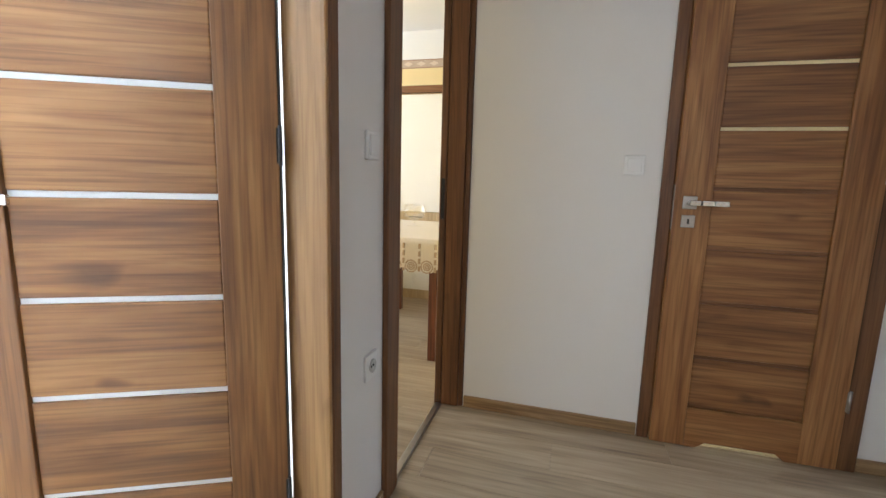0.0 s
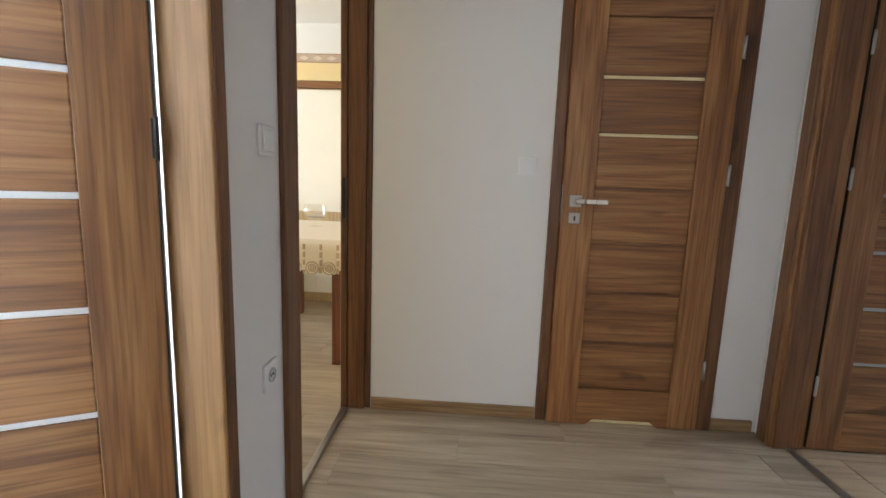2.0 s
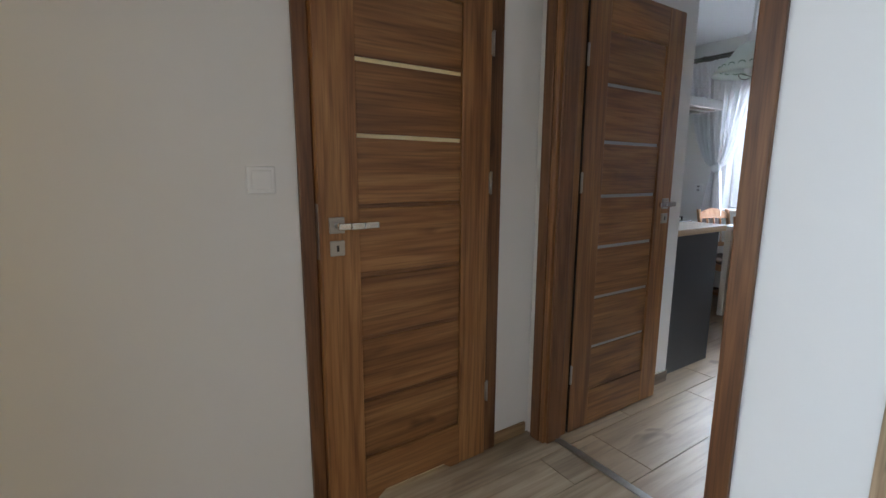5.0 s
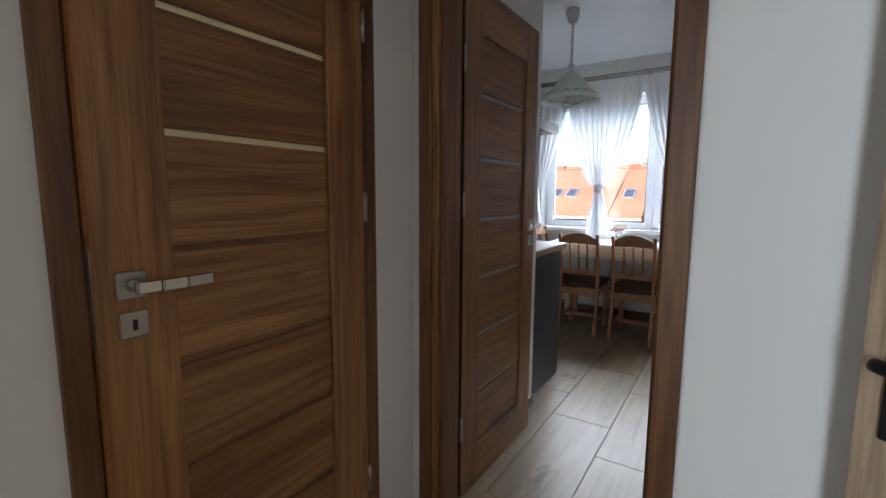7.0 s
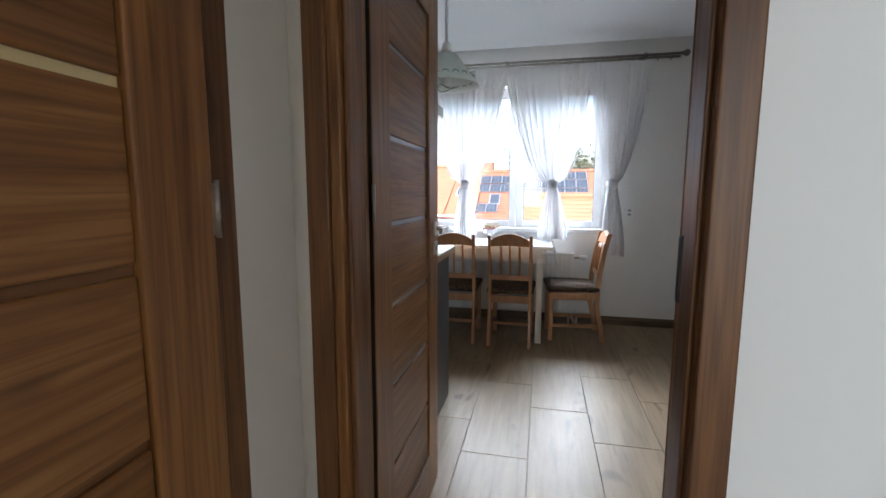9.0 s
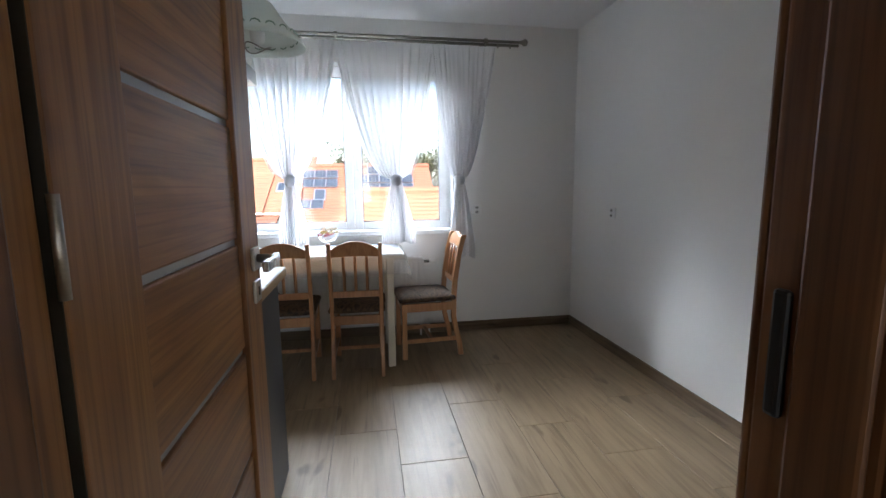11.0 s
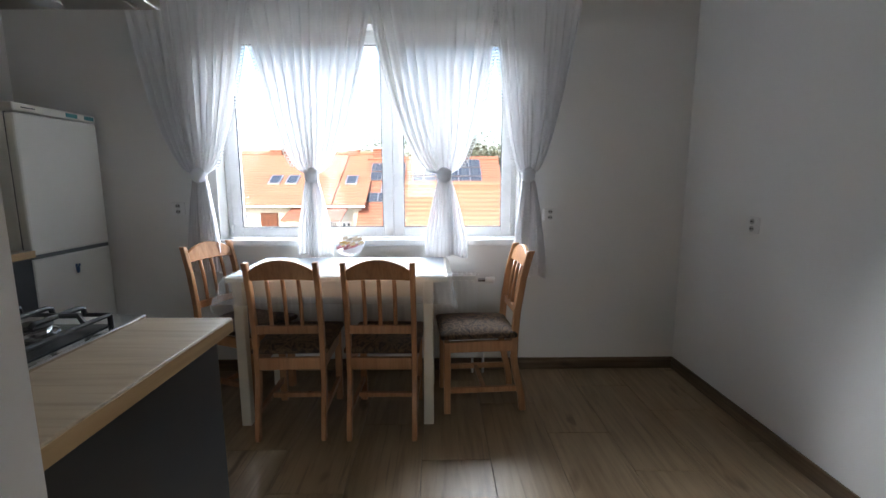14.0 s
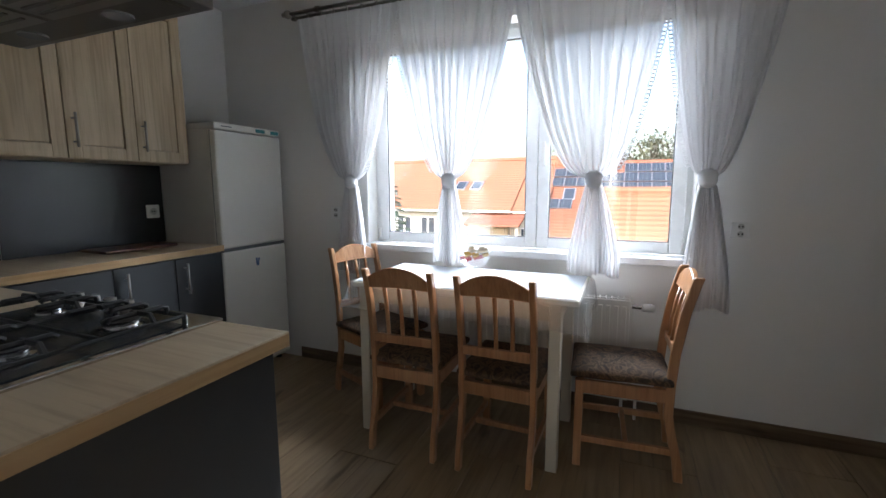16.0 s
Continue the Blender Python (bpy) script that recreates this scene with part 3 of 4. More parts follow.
wall_plate("power_socket", "white double socket on the window wall", pose(1.290, 3.5, 1.034), True, True)
wall_plate("power_socket", "white double socket beside the fridge", pose(-1.048, 3.5, 1.076), True, True)
wall_plate("power_socket", "white socket on the bare side wall", pose(2.148, 2.858, 1.027, 0, 0, -90), True, True)


# ---- window ----
win = thing("window_1", "wide white plastic window with two sashes", "window", kind="structure")
part("window_frame", boxes(((WX0, 3.62, WZ0 + 0.02), (WX0 + 0.055, 3.70, WZ1)), ((WX1 - 0.055, 3.62, WZ0 + 0.02), (WX1, 3.70, WZ1)),
                           ((WX0 + 0.055, 3.62, WZ0 + 0.02), (WX1 - 0.055, 3.70, WZ0 + 0.05)), ((WX0 + 0.055, 3.62, WZ1 - 0.05), (WX1 - 0.055, 3.70, WZ1)), bevel=0.004), pvc, win)
for x0, x1 in ((WX0 + 0.03, 0.287), (0.290, WX1 - 0.03)):
    g0, g1 = x0 + 0.066, x1 - 0.066
    z0, z1 = 0.945, 2.085
    sash = part("sash", boxes(((x0, 3.605, z0 - 0.06), (g0, 3.665, z1 + 0.06)), ((g1, 3.605, z0 - 0.06), (x1, 3.665, z1 + 0.06)),
                              ((g0, 3.605, z0 - 0.06), (g1, 3.665, z0)), ((g0, 3.605, z1), (g1, 3.665, z1 + 0.06)), bevel=0.006), pvc, win)
    part("gasket", boxes(((g0, 3.612, z0), (g0 + 0.006, 3.62, z1)), ((g1 - 0.006, 3.612, z0), (g1, 3.62, z1)),
                         ((g0 + 0.006, 3.612, z0), (g1 - 0.006, 3.62, z0 + 0.006)), ((g0 + 0.006, 3.612, z1 - 0.006), (g1 - 0.006, 3.62, z1))), grey_seal, sash)
    pane = part("pane", box((g0, 3.632, z0), (g1, 3.636, z1)), window_glass, sash)
    pane.visible_shadow = False
part("window_handle", boxes(((0.315, 3.590, 1.36), (0.338, 3.605, 1.44)), ((0.317, 3.567, 1.37), (0.336, 3.590, 1.40)), ((0.317, 3.560, 1.37), (0.336, 3.575, 1.50)), bevel=0.004), plastic_white, win)
for x in (WX0 + 0.03, WX1 - 0.03):
    part("window_hinge", tube([(x, 3.60, 0.91), (x, 3.60, 0.97)], 0.008, 10), plastic_white, win)
part("window_sill", box((WX0 - 0.03, 3.462, WZ0 - 0.02), (WX1 + 0.03, 3.62, WZ0 + 0.02), 0.006), pvc, win, "white inner window sill")


# ---- radiator ----
def radiator():
    ob = thing("radiator", "white panel radiator under the window", "radiator")
    bm = boxes(((-0.62, 3.40, 0.12), (0.82, 3.412, 0.66)), ((-0.62, 3.45, 0.12), (0.82, 3.46, 0.66)), bevel=0.003)
    part("panel", bm, plastic_white, ob)
    bm = bmesh.new()
    for i in range(36):
        x = -0.60 + i * 0.0395
        box((x, 3.392, 0.15), (x + 0.022, 3.401, 0.63), 0.003, bm)
    part("rib", bm, plastic_white, ob)
    bm = bmesh.new()
    for i in range(48):
        x = -0.61 + i * 0.0297
        box((x, 3.404, 0.655), (x + 0.006, 3.456, 0.668), 0, bm)
    part("top_grille", bm, plastic_white, ob)
    part("end_cap", box((0.82, 3.395, 0.12), (0.828, 3.462, 0.67), 0.002), plastic_white, ob)
    part("valve", tube([(0.828, 3.43, 0.625), (0.875, 3.43, 0.625)], 0.012, 12), chrome, ob)
    part("thermostat", lathe([(0.017, 0), (0.021, 0.01), (0.021, 0.05), (0.016, 0.062)], 18, (0.875, 3.43, 0.625), "x"), plastic_white, ob, "white thermostat head")
    for x in (0.80, 0.87):
        part("pipe", tube([(x, 3.445, 0.0), (x, 3.445, 0.14)], 0.008, 8), plastic_white, ob)
    for x in (-0.4, 0.6):
        part("bracket", box((x, 3.46, 0.2), (x + 0.03, 3.5, 0.6)), plastic_white, ob)
    return ob


radiator()


# ---- curtain rod and curtains ----
rod = thing("curtain_rod", "double pewter curtain rod with ball finials", "curtain rod")
for y, z in ((3.375, 2.335), (3.43, 2.325)):
    part("pole", tube([(-1.29, y, z), (1.61, y, z)], 0.011, 12), pewter, rod, smooth=True)
for x, s in ((-1.30, -1), (1.62, 1)):
    part("finial", lathe([(0.012, -0.02), (0.016, -0.012), (0.012, -0.004), (0.022, 0.008), (0.027, 0.022), (0.022, 0.037), (0.006, 0.046)], 20, (x, 3.375, 2.335), "x"), pewter, rod, smooth=True)
for x in (-1.05, 0.2, 1.33):
    br = part("bracket", tube([(x, 3.5, 2.33), (x, 3.36, 2.33)], 0.009, 10), pewter, rod, smooth=True)
    part("bracket_plate", lathe([(0.026, 0), (0.026, 0.008)], 18, (x, 3.491, 2.33), "y"), pewter, br)
    part("bracket_cup", lathe([(0.017, -0.014), (0.019, 0), (0.017, 0.014)], 16, (x, 3.375, 2.335), "x"), pewter, br)
for i in range(29):
    x = -1.22 + i * 0.098
    part("clip_ring", tube([(x, 3.375 + 0.016 * math.sin(a), 2.330 + 0.016 * math.cos(a)) for a in [k * math.pi / 5 for k in range(11)]], 0.0022, 5), pewter, rod)
    part("clip", box((x - 0.004, 3.371, 2.285), (x + 0.004, 3.379, 2.316), 0.001), pewter, rod)


def curtain(label, x0, x1, knot, tail0, tail1, foot, lace_side, seed, sag=0.52):
    """A voile panel gathered into a knot; x0..x1 along the rod, tail0..tail1 at the foot."""
    rnd = random.Random(seed)
    ob = thing("curtain", label, "curtain", group="tied voile curtains")
    kz, top, y0 = 1.28, 2.29, 3.375
    cols, rows = 168, 44
    ph = [rnd.uniform(0, 6.28) for _ in range(4)]

    def point(u, z):
        if z >= kz:
            f = (z - kz) / (top - kz)
            e = f ** sag
            wob = 0.012 * math.sin(7 * u + ph[0]) * f
            left = knot - 0.028 + (x0 - knot + 0.028) * e
            right = knot + 0.028 + (x1 - knot - 0.028) * e
            depth = 0.010 + 0.024 * (1 - abs(2 * f - 0.7)) * (f > 0.02)
        else:
            f = (kz - z) / (kz - foot)
            e = min(1, f * 1.25) ** 0.8
            wob = 0.006 * math.sin(9 * u + ph[1]) * f
            left = knot - 0.03 + (tail0 - knot + 0.03) * e
            right = knot + 0.03 + (tail1 - knot - 0.03) * e
            depth = 0.02
        q = u + 0.022 * math.sin(5.1 * u + ph[1]) + 0.012 * math.sin(13 * u + ph[3])
        x = left + (right - left) * u + wob + 0.017 * math.sin(math.pi * u) * math.cos(2 * math.pi * 11 * q + ph[2] + 1.0) * min(1, (right - left) / 0.3)
        y = y0 - 0.01 + depth * (math.sin(2 * math.pi * 11 * q + ph[2]) + 0.5 * math.sin(2 * math.pi * 23 * u + ph[3] + 2 * f))
        return (x, y, z + (0.012 * math.sin(10 * u + ph[0]) if z < foot + 0.02 else 0))

    bm = bmesh.new()
    zs = [top - (top - kz) * i / 28 for i in range(28)] + [kz - (kz - foot) * i / (rows - 28) for i in range(rows - 27)]
    grid = [[bm.verts.new(point(c / cols, z)) for c in range(cols + 1)] for z in zs]
    for a, b in zip(grid, grid[1:]):
        for c in range(cols):
            bm.faces.new((a[c], a[c + 1], b[c + 1], b[c]))
    part("drape", bm, voile, ob, smooth=True)
    bm = bmesh.new()
    merge(bm, lathe([(0.014, -0.045), (0.030, -0.036), (0.043, -0.014), (0.040, 0.004), (0.046, 0.018), (0.034, 0.036), (0.016, 0.046)], 20, (knot, y0 - 0.012, kz)))
    part("knot", bm, knot_voile, ob, "knotted voile", True)
    if lace_side:
        bm = bmesh.new()
        u = 0.0 if lace_side < 0 else 1.0
        for i in range(52):
            z = top - 0.02 - (top - kz - 0.08) * i / 51
            x, y, _ = point(u, z)
            cx = x + lace_side * 0.012
            pts = [(cx + 0.011 * math.cos(a), y, z + 0.009 * math.sin(a)) for a in [k * math.pi / 4 for k in range(9)]]
            merge(bm, tube(pts, 0.0028, 4))
        part("lace_edging", bm, voile, ob, "scalloped lace edging")
    return ob


curtain("sheer white voile curtain tied in a knot beside the socket", -1.20, -0.49, -0.832, -0.93, -0.74, 0.70, 1, 1)
curtain("sheer white voile curtain tied over the bowl", -0.53, 0.21, -0.172, -0.28, -0.06, 0.80, -1, 2)
curtain("sheer white voile curtain tied with a flared tail", 0.16, 0.93, 0.617, 0.50, 0.76, 0.79, 1, 3, 0.47)
curtain("sheer white voile curtain tied beside the bare wall", 0.89, 1.40, 1.117, 1.03, 1.25, 0.66, -1, 4)


# ---- dining table ----
TZ = 0.785
tb = thing("dining_table", "cream painted dining table pushed under the window", "table")
part("tabletop", box((-0.462, 2.80, TZ - 0.028), (0.622, 3.36, TZ), 0.005), table_cream, tb)
part("apron", boxes(((-0.385, 2.845, TZ - 0.11), (0.50, 2.863, TZ - 0.028)), ((-0.385, 3.30, TZ - 0.11), (0.50, 3.318, TZ - 0.028)),
                    ((-0.428, 2.86, TZ - 0.11), (-0.41, 3.30, TZ - 0.028)), ((0.525, 2.86, TZ - 0.11), (0.543, 3.30, TZ - 0.028))), table_cream, tb)
for x in (-0.435, 0.502):
    for y in (2.815, 3.28):
        part("leg", box((x, y, 0), (x + 0.05, y + 0.05, TZ - 0.028), 0.005), table_cream, tb)

def cloth(name, label, x0, x1, y0, y1, z, drop, material, m=None, wave=0.012, nx=60, ny=36, scallop=0.0):
    """A cloth that lies on a top and hangs over its four edges."""
    ob = thing(name, label, "tablecloth", m)
    bm = bmesh.new()
    us = [-drop * (1 - i / 6) for i in range(6)] + [i / nx * (x1 - x0) for i in range(nx + 1)] + [(x1 - x0) + drop * (i + 1) / 6 for i in range(6)]
    vs = [-drop * (1 - i / 6) for i in range(6)] + [i / ny * (y1 - y0) for i in range(ny + 1)] + [(y1 - y0) + drop * (i + 1) / 6 for i in range(6)]
    grid = []
    for u in us:
        row = []
        for v in vs:
            cu, cv = min(max(u, 0), x1 - x0), min(max(v, 0), y1 - y0)
            du, dv = u - cu, v - cv
            h = math.hypot(du, dv) if (du and dv) else abs(du) + abs(dv)
            out = 0.012 if h else 0
            w = wave * (h / drop) * math.sin(18 * (u + v) + 3 * math.sin(7 * u)) if h else 0.0012 * math.sin(9 * u) * math.sin(11 * v)
            sx = (1 if du > 0 else -1) if du else 0
            sy = (1 if dv > 0 else -1) if dv else 0
            hz = min(h, drop * 1.3)
            if scallop and h > drop * 0.8:
                hz -= scallop * abs(math.sin((u + v) * math.pi / 0.11))
            flare = 0.02 * h / drop
            row.append(bm.verts.new((x0 + cu + sx * (out + flare) + sx * w, y0 + cv + sy * (out + flare) + sy * w, z - hz + (w if not h else 0))))
        grid.append(row)
    for a, b in zip(grid, grid[1:]):
        for i in range(len(a) - 1):
            bm.faces.new((a[i], a[i + 1], b[i + 1], b[i]))
    part("sheet", bm, material, ob, smooth=True)
    return ob


tc_ob = cloth("tablecloth", "clear plastic cloth hanging over the dining table", -0.467, 0.627, 2.795, 3.345, TZ + 0.003, 0.13, film_cloth)
part("runner", box((-0.45, 2.81, TZ + 0.0035), (0.61, 3.33, TZ + 0.0045)), paint("pale_blue_oilcloth", (0.45, 0.50, 0.57), 0.25, 0.05, 4), tc_ob, "white underlay sheet")

bowl = thing("candy_bowl", "cut glass footed bowl of sweets on the table", "bowl", pose(0.121, 2.96, TZ + 0.006))
part("bowl", lathe([(0.040, 0), (0.040, 0.004), (0.010, 0.012), (0.008, 0.05), (0.02, 0.065), (0.055, 0.085), (0.082, 0.135), (0.086, 0.150), (0.082, 0.150), (0.076, 0.135), (0.05, 0.09), (0.015, 0.074)], 28), clear_glass, bowl, smooth=True)
candy_mats = [paint("red_wrapper", (0.35, 0.03, 0.03), 0.3), paint("gold_wrapper", (0.55, 0.35, 0.08), 0.3), paint("cream_wrapper", (0.7, 0.62, 0.5), 0.3)]
for i in range(16):
    a, r = i * 2.4, 0.012 + 0.013 * math.sqrt(i)
    part("sweet", tube([(r * math.cos(a) - 0.013, r * math.sin(a), 0.118 + 0.018 * (i % 3)), (r * math.cos(a) + 0.013, r * math.sin(a) + 0.01, 0.125 + 0.018 * (i % 3))], 0.009, 7), candy_mats[i % 3], bowl)


# ---- chairs ----
def dining_chair(m, label):
    """Seat centre at the origin, the back towards -y, facing +y."""
    ob = thing("dining_chair", label, "chair", m, "chairs round the table")
    hw = 0.158
    for s in (-1, 1):
        # back post: splayed foot, upright middle, leaning top
        path = [(-0.232, 0), (-0.222, 0.09), (-0.196, 0.20), (-0.178, 0.29), (-0.180, 0.42), (-0.190, 0.56), (-0.218, 0.74), (-0.250, 0.865), (-0.258, 0.885)]
        o = [(y - 0.019, z) for y, z in path] + [(y + 0.019, z) for y, z in reversed(path)]
        part("back_post", prism(o, s * hw - 0.0125, s * hw + 0.0125, "yz", 0.004), beech, ob)
        part("front_leg", box((s * hw - 0.018, 0.165, 0), (s * hw + 0.018, 0.20, 0.405), 0.004), beech, ob)
        part("side_rail", box((s * hw - 0.011, -0.18, 0.345), (s * hw + 0.011, 0.166, 0.405), 0.003), beech, ob)
        part("side_stretcher", box((s * hw - 0.010, -0.200, 0.115), (s * hw + 0.010, 0.166, 0.145), 0.003), beech, ob)
    part("front_rail", box((-hw + 0.018, 0.172, 0.345), (hw - 0.018, 0.192, 0.405), 0.003), beech, ob)
    part("back_rail", box((-hw + 0.0125, -0.197, 0.345), (hw - 0.0125, -0.175, 0.405), 0.003), beech, ob)
    part("stretcher", box((-hw + 0.010, -0.03, 0.118), (hw - 0.010, -0.008, 0.142), 0.003), beech, ob)
    part("lower_back_rail", box((-hw + 0.0125, -0.212, 0.53), (hw - 0.0125, -0.190, 0.57), 0.003), beech, ob)
    # arched top rail
    n = 12
    top = [(-hw + 0.0125 + (2 * hw - 0.025) * i / n, 0.845 + 0.052 * math.sin(math.pi * i / n) ** 0.8) for i in range(n + 1)]
    low = [(hw - 0.0125 - (2 * hw - 0.025) * i / n, 0.795 + 0.006 * math.sin(math.pi * i / n)) for i in range(n + 1)]
    bm = prism(top + low, -0.011, 0.011, "xz", 0.003)
    for v in bm.verts:
        v.co.y += -0.240 - (v.co.z - 0.82) * 0.25
    part("top_rail", bm, beech, ob)
    for i in range(3):
        x = -0.072 + i * 0.072
        part("spindle", tube([(x, -0.200, 0.565), (x, -0.209, 0.66), (x, -0.220, 0.73), (x, -0.236, 0.80)], 0.010, 8), beech, ob, smooth=True)
    # padded seat
    bm = bmesh.new()
    bmesh.ops.create_cube(bm, size=1)
    bmesh.ops.subdivide_edges(bm, edges=bm.edges[:], cuts=8, use_grid_fill=True)
    for v in bm.verts:
        x, y, z = v.co * 2
        p = lambda a: math.copysign(abs(a) ** 0.9, a)
        edge = max(abs(x), abs(y))
        zz = z * (0.032 - 0.014 * max(0, edge - 0.75) * 4)
        sh = 0.012 * max(0, abs(z) - 0.5) * 2
        v.co = Vector(((hw + 0.03 - sh) * p(x) * (1 - 0.03 * (y < 0)), 0.015 + (0.205 - sh) * p(y), 0.437 + zz + (0.008 * math.cos(x * 1.5) * math.cos(y * 1.5) if z > 0.9 else 0)))
    part("seat", bm, velour, ob, "brown floral velour seat", True)
    return ob


dining_chair(pose(-0.146, 2.92, 0, 0, 0, 1.5), "pine dining chair with brown patterned seat, pushed in")
dining_chair(pose(0.306, 2.915, 0, 0, 0, -1), "pine dining chair with brown patterned seat, beside the cream leg")
dining_chair(pose(0.795, 3.10, 0, 0, 0, 94), "pine dining chair turned to the table end, seat clear")
dining_chair(pose(-0.55, 3.20, 0, 0, 0, -112), "pine dining chair angled at the table end near the fridge")


# ---- kitchen cabinets ----
def bar_handle(parent, x, y, z0, z1, nx, ny):
    h = part("handle", tube([(x + nx * 0.032, y + ny * 0.032, z0), (x + nx * 0.032, y + ny * 0.032, z1)], 0.006, 10), steel, parent, "steel bar handle", True)
    for z in (z0 + 0.025, z1 - 0.025):
        part("handle_post", tube([(x, y, z), (x + nx * 0.032, y + ny * 0.032, z)], 0.004, 8), steel, h)
    return h


def base_unit(y0, y1):
    ob = thing("base_cabinet", "graphite base cabinet under the pale worktop", "cabinet", group="graphite base cabinets")
    part("body", box((-1.975, y0, 0.10), (-1.50, y1, 0.862)), graphite, ob)
    part("plinth", box((-1.975, y0, 0), (-1.55, y1, 0.10)), black, ob)
    d = part("door", box((-1.499, y0 + 0.002, 0.105), (-1.48, y1 - 0.002, 0.858), 0.002), graphite, ob)
    bar_handle(d, -1.48, y0 + 0.05, 0.66, 0.83, 1, 0)
    return ob


for y0, y1 in ((1.80, 2.30), (2.30, 2.62), (2.62, 2.925)):
    base_unit(y0, y1)
wt = thing("worktop", "pale wood worktop along the wall cabinets", "worktop")
part("slab", box((-1.978, 1.80, 0.865), (-1.464, 2.928, 0.903), 0.003), top_x, wt)
part("edge_band", box((-1.464, 1.80, 0.866), (-1.462, 2.928, 0.901)), edge_oak, wt, "tan edge band")


def wall_unit(y0, y1, hy):
    ob = thing("wall_cabinet", "pale birch wall cabinet with framed door", "cabinet", group="birch wall cabinets")
    part("body", box((-1.978, y0, 1.385), (-1.685, y1, 2.24), 0.002), birch, ob)
    w = 0.062
    part("door_frame", boxes(((-1.684, y0 + 0.002, 1.388), (-1.664, y0 + w, 2.237)), ((-1.684, y1 - w, 1.388), (-1.664, y1 - 0.002, 2.237)),
                             ((-1.684, y0 + w, 1.388), (-1.664, y1 - w, 1.388 + w)), ((-1.684, y0 + w, 2.237 - w), (-1.664, y1 - w, 2.237)), bevel=0.002), birch, ob)
    part("door_panel", box((-1.684, y0 + w + 0.004, 1.388 + w + 0.004), (-1.672, y1 - w - 0.004, 2.237 - w - 0.004)), birch, ob)
    # dark strips laid in the gaps beside the panel as painted shade
    part("shadow_groove", boxes(((-1.680, y0 + w, 1.45), (-1.6785, y0 + w + 0.004, 2.17)), ((-1.680, y1 - w - 0.004, 1.45), (-1.6785, y1 - w, 2.17))), gap_shade, ob)
    bar_handle(ob, -1.664, hy, 1.44, 1.60, 1, 0)
    return ob


wall_unit(1.86, 2.27, 1.89)
wall_unit(2.27, 2.60, 2.30)
wall_unit(2.60, 2.90, 2.63)
bs = thing("backsplash", "dark slate backsplash behind the worktop", "backsplash", kind="structure")
for y0, y1 in ((1.30, 2.10), (2.104, 2.93)):
    part("panel", box((-1.9795, y0, 0.904), (-1.972, y1, 1.384)), slate, bs)
tray = thing("cutting_board", "flat brown board lying on the worktop", "board", pose(-1.80, 2.60, 0.905))
part("board", box((-0.11, -0.20, 0), (0.11, 0.20, 0.014), 0.005), mahogany, tray)
wall_plate("power_socket", "white double socket on the dark backsplash", pose(-1.9715, 2.855, 1.10, 0, 0, 90), True)

# ---- fridge ----
fr = thing("fridge", "old white fridge freezer with blue sticker", "fridge")
part("body", box((-1.975, 2.935, 0.03), (-1.535, 3.465, 1.60), 0.008), fridge_white, fr)
part("upper_door", box((-1.530, 2.933, 0.872), (-1.480, 3.467, 1.585), 0.012), fridge_white, fr)
part("lower_door", box((-1.530, 2.933, 0.05), (-1.480, 3.467, 0.852), 0.012), fridge_white, fr)
cap = part("top_panel", box((-1.975, 2.931, 1.590), (-1.480, 3.469, 1.632), 0.008), fridge_white, fr)
for y0, y1 in ((3.25, 3.33), (3.38, 3.45)):
    part("control", box((-1.4805, y0, 1.600), (-1.478, y1, 1.622), 0.001), teal, cap, "teal control panel")
part("maker_mark", box((-1.4805, 2.98, 1.608), (-1.479, 3.06, 1.614)), grey_seal, cap)
part("door_seal", boxes(((-1.535, 2.94, 0.05), (-1.530, 3.46, 1.585))), grey_seal, fr)
part("grip", box((-1.520, 2.94, 0.852), (-1.484, 3.46, 0.872)), grey_seal, fr)
part("sticker", lathe([(0.016, 0), (0.016, 0.001)], 6, (-1.4798, 3.20, 0.755), "x"), blue_mark, fr, "small blue sticker")
part("sticker_petal", boxes(((-1.4795, 3.185, 0.765), (-1.4785, 3.20, 0.785)), ((-1.4795, 3.205, 0.765), (-1.4785, 3.22, 0.782)), ((-1.4795, 3.19, 0.732), (-1.4785, 3.212, 0.75))), blue_mark, fr)
for y in (2.97, 3.43):
    part("foot", lathe([(0.02, 0), (0.02, 0.03)], 12, (-1.56, y, 0)), black, fr)

# ---- peninsula with hob ----
pn = thing("peninsula_cabinet", "graphite peninsula cabinet facing the dining table", "cabinet")
part("body", box((-1.45, 1.222, 0.10), (-0.005, 1.745, 0.858)), graphite, pn)
part("end_panel", box((-0.005, 1.222, 0.0), (0.013, 1.765, 0.862), 0.002), graphite, pn)
part("plinth", box((-1.45, 1.25, 0), (-0.005, 1.70, 0.10)), black, pn)
for x0, x1 in ((-0.605, -0.007), (-1.04, -0.607), (-1.448, -1.042)):
    d = part("door", box((x0, 1.746, 0.105), (x1, 1.764, 0.858), 0.002), graphite, pn)
    bar_handle(d, x0 + 0.05, 1.764, 0.66, 0.83, 0, 1)
pw = thing("worktop", "pale wood worktop with a gas hob set in", "worktop")
part("slab", box((-1.978, 1.222, 0.864), (0.044, 1.790, 0.902), 0.004), top_x, pw)
part("edge_band", box((0.044, 1.222, 0.866), (0.0465, 1.786, 0.8985), 0.001), edge_oak, pw, "tan edge band")
hob = thing("gas_hob", "steel gas hob with black cast iron grates", "hob", pose(-0.475, 1.545, 0.902))
part("tray", box((-0.30, -0.245, 0), (0.30, 0.245, 0.009), 0.003), chrome, hob)
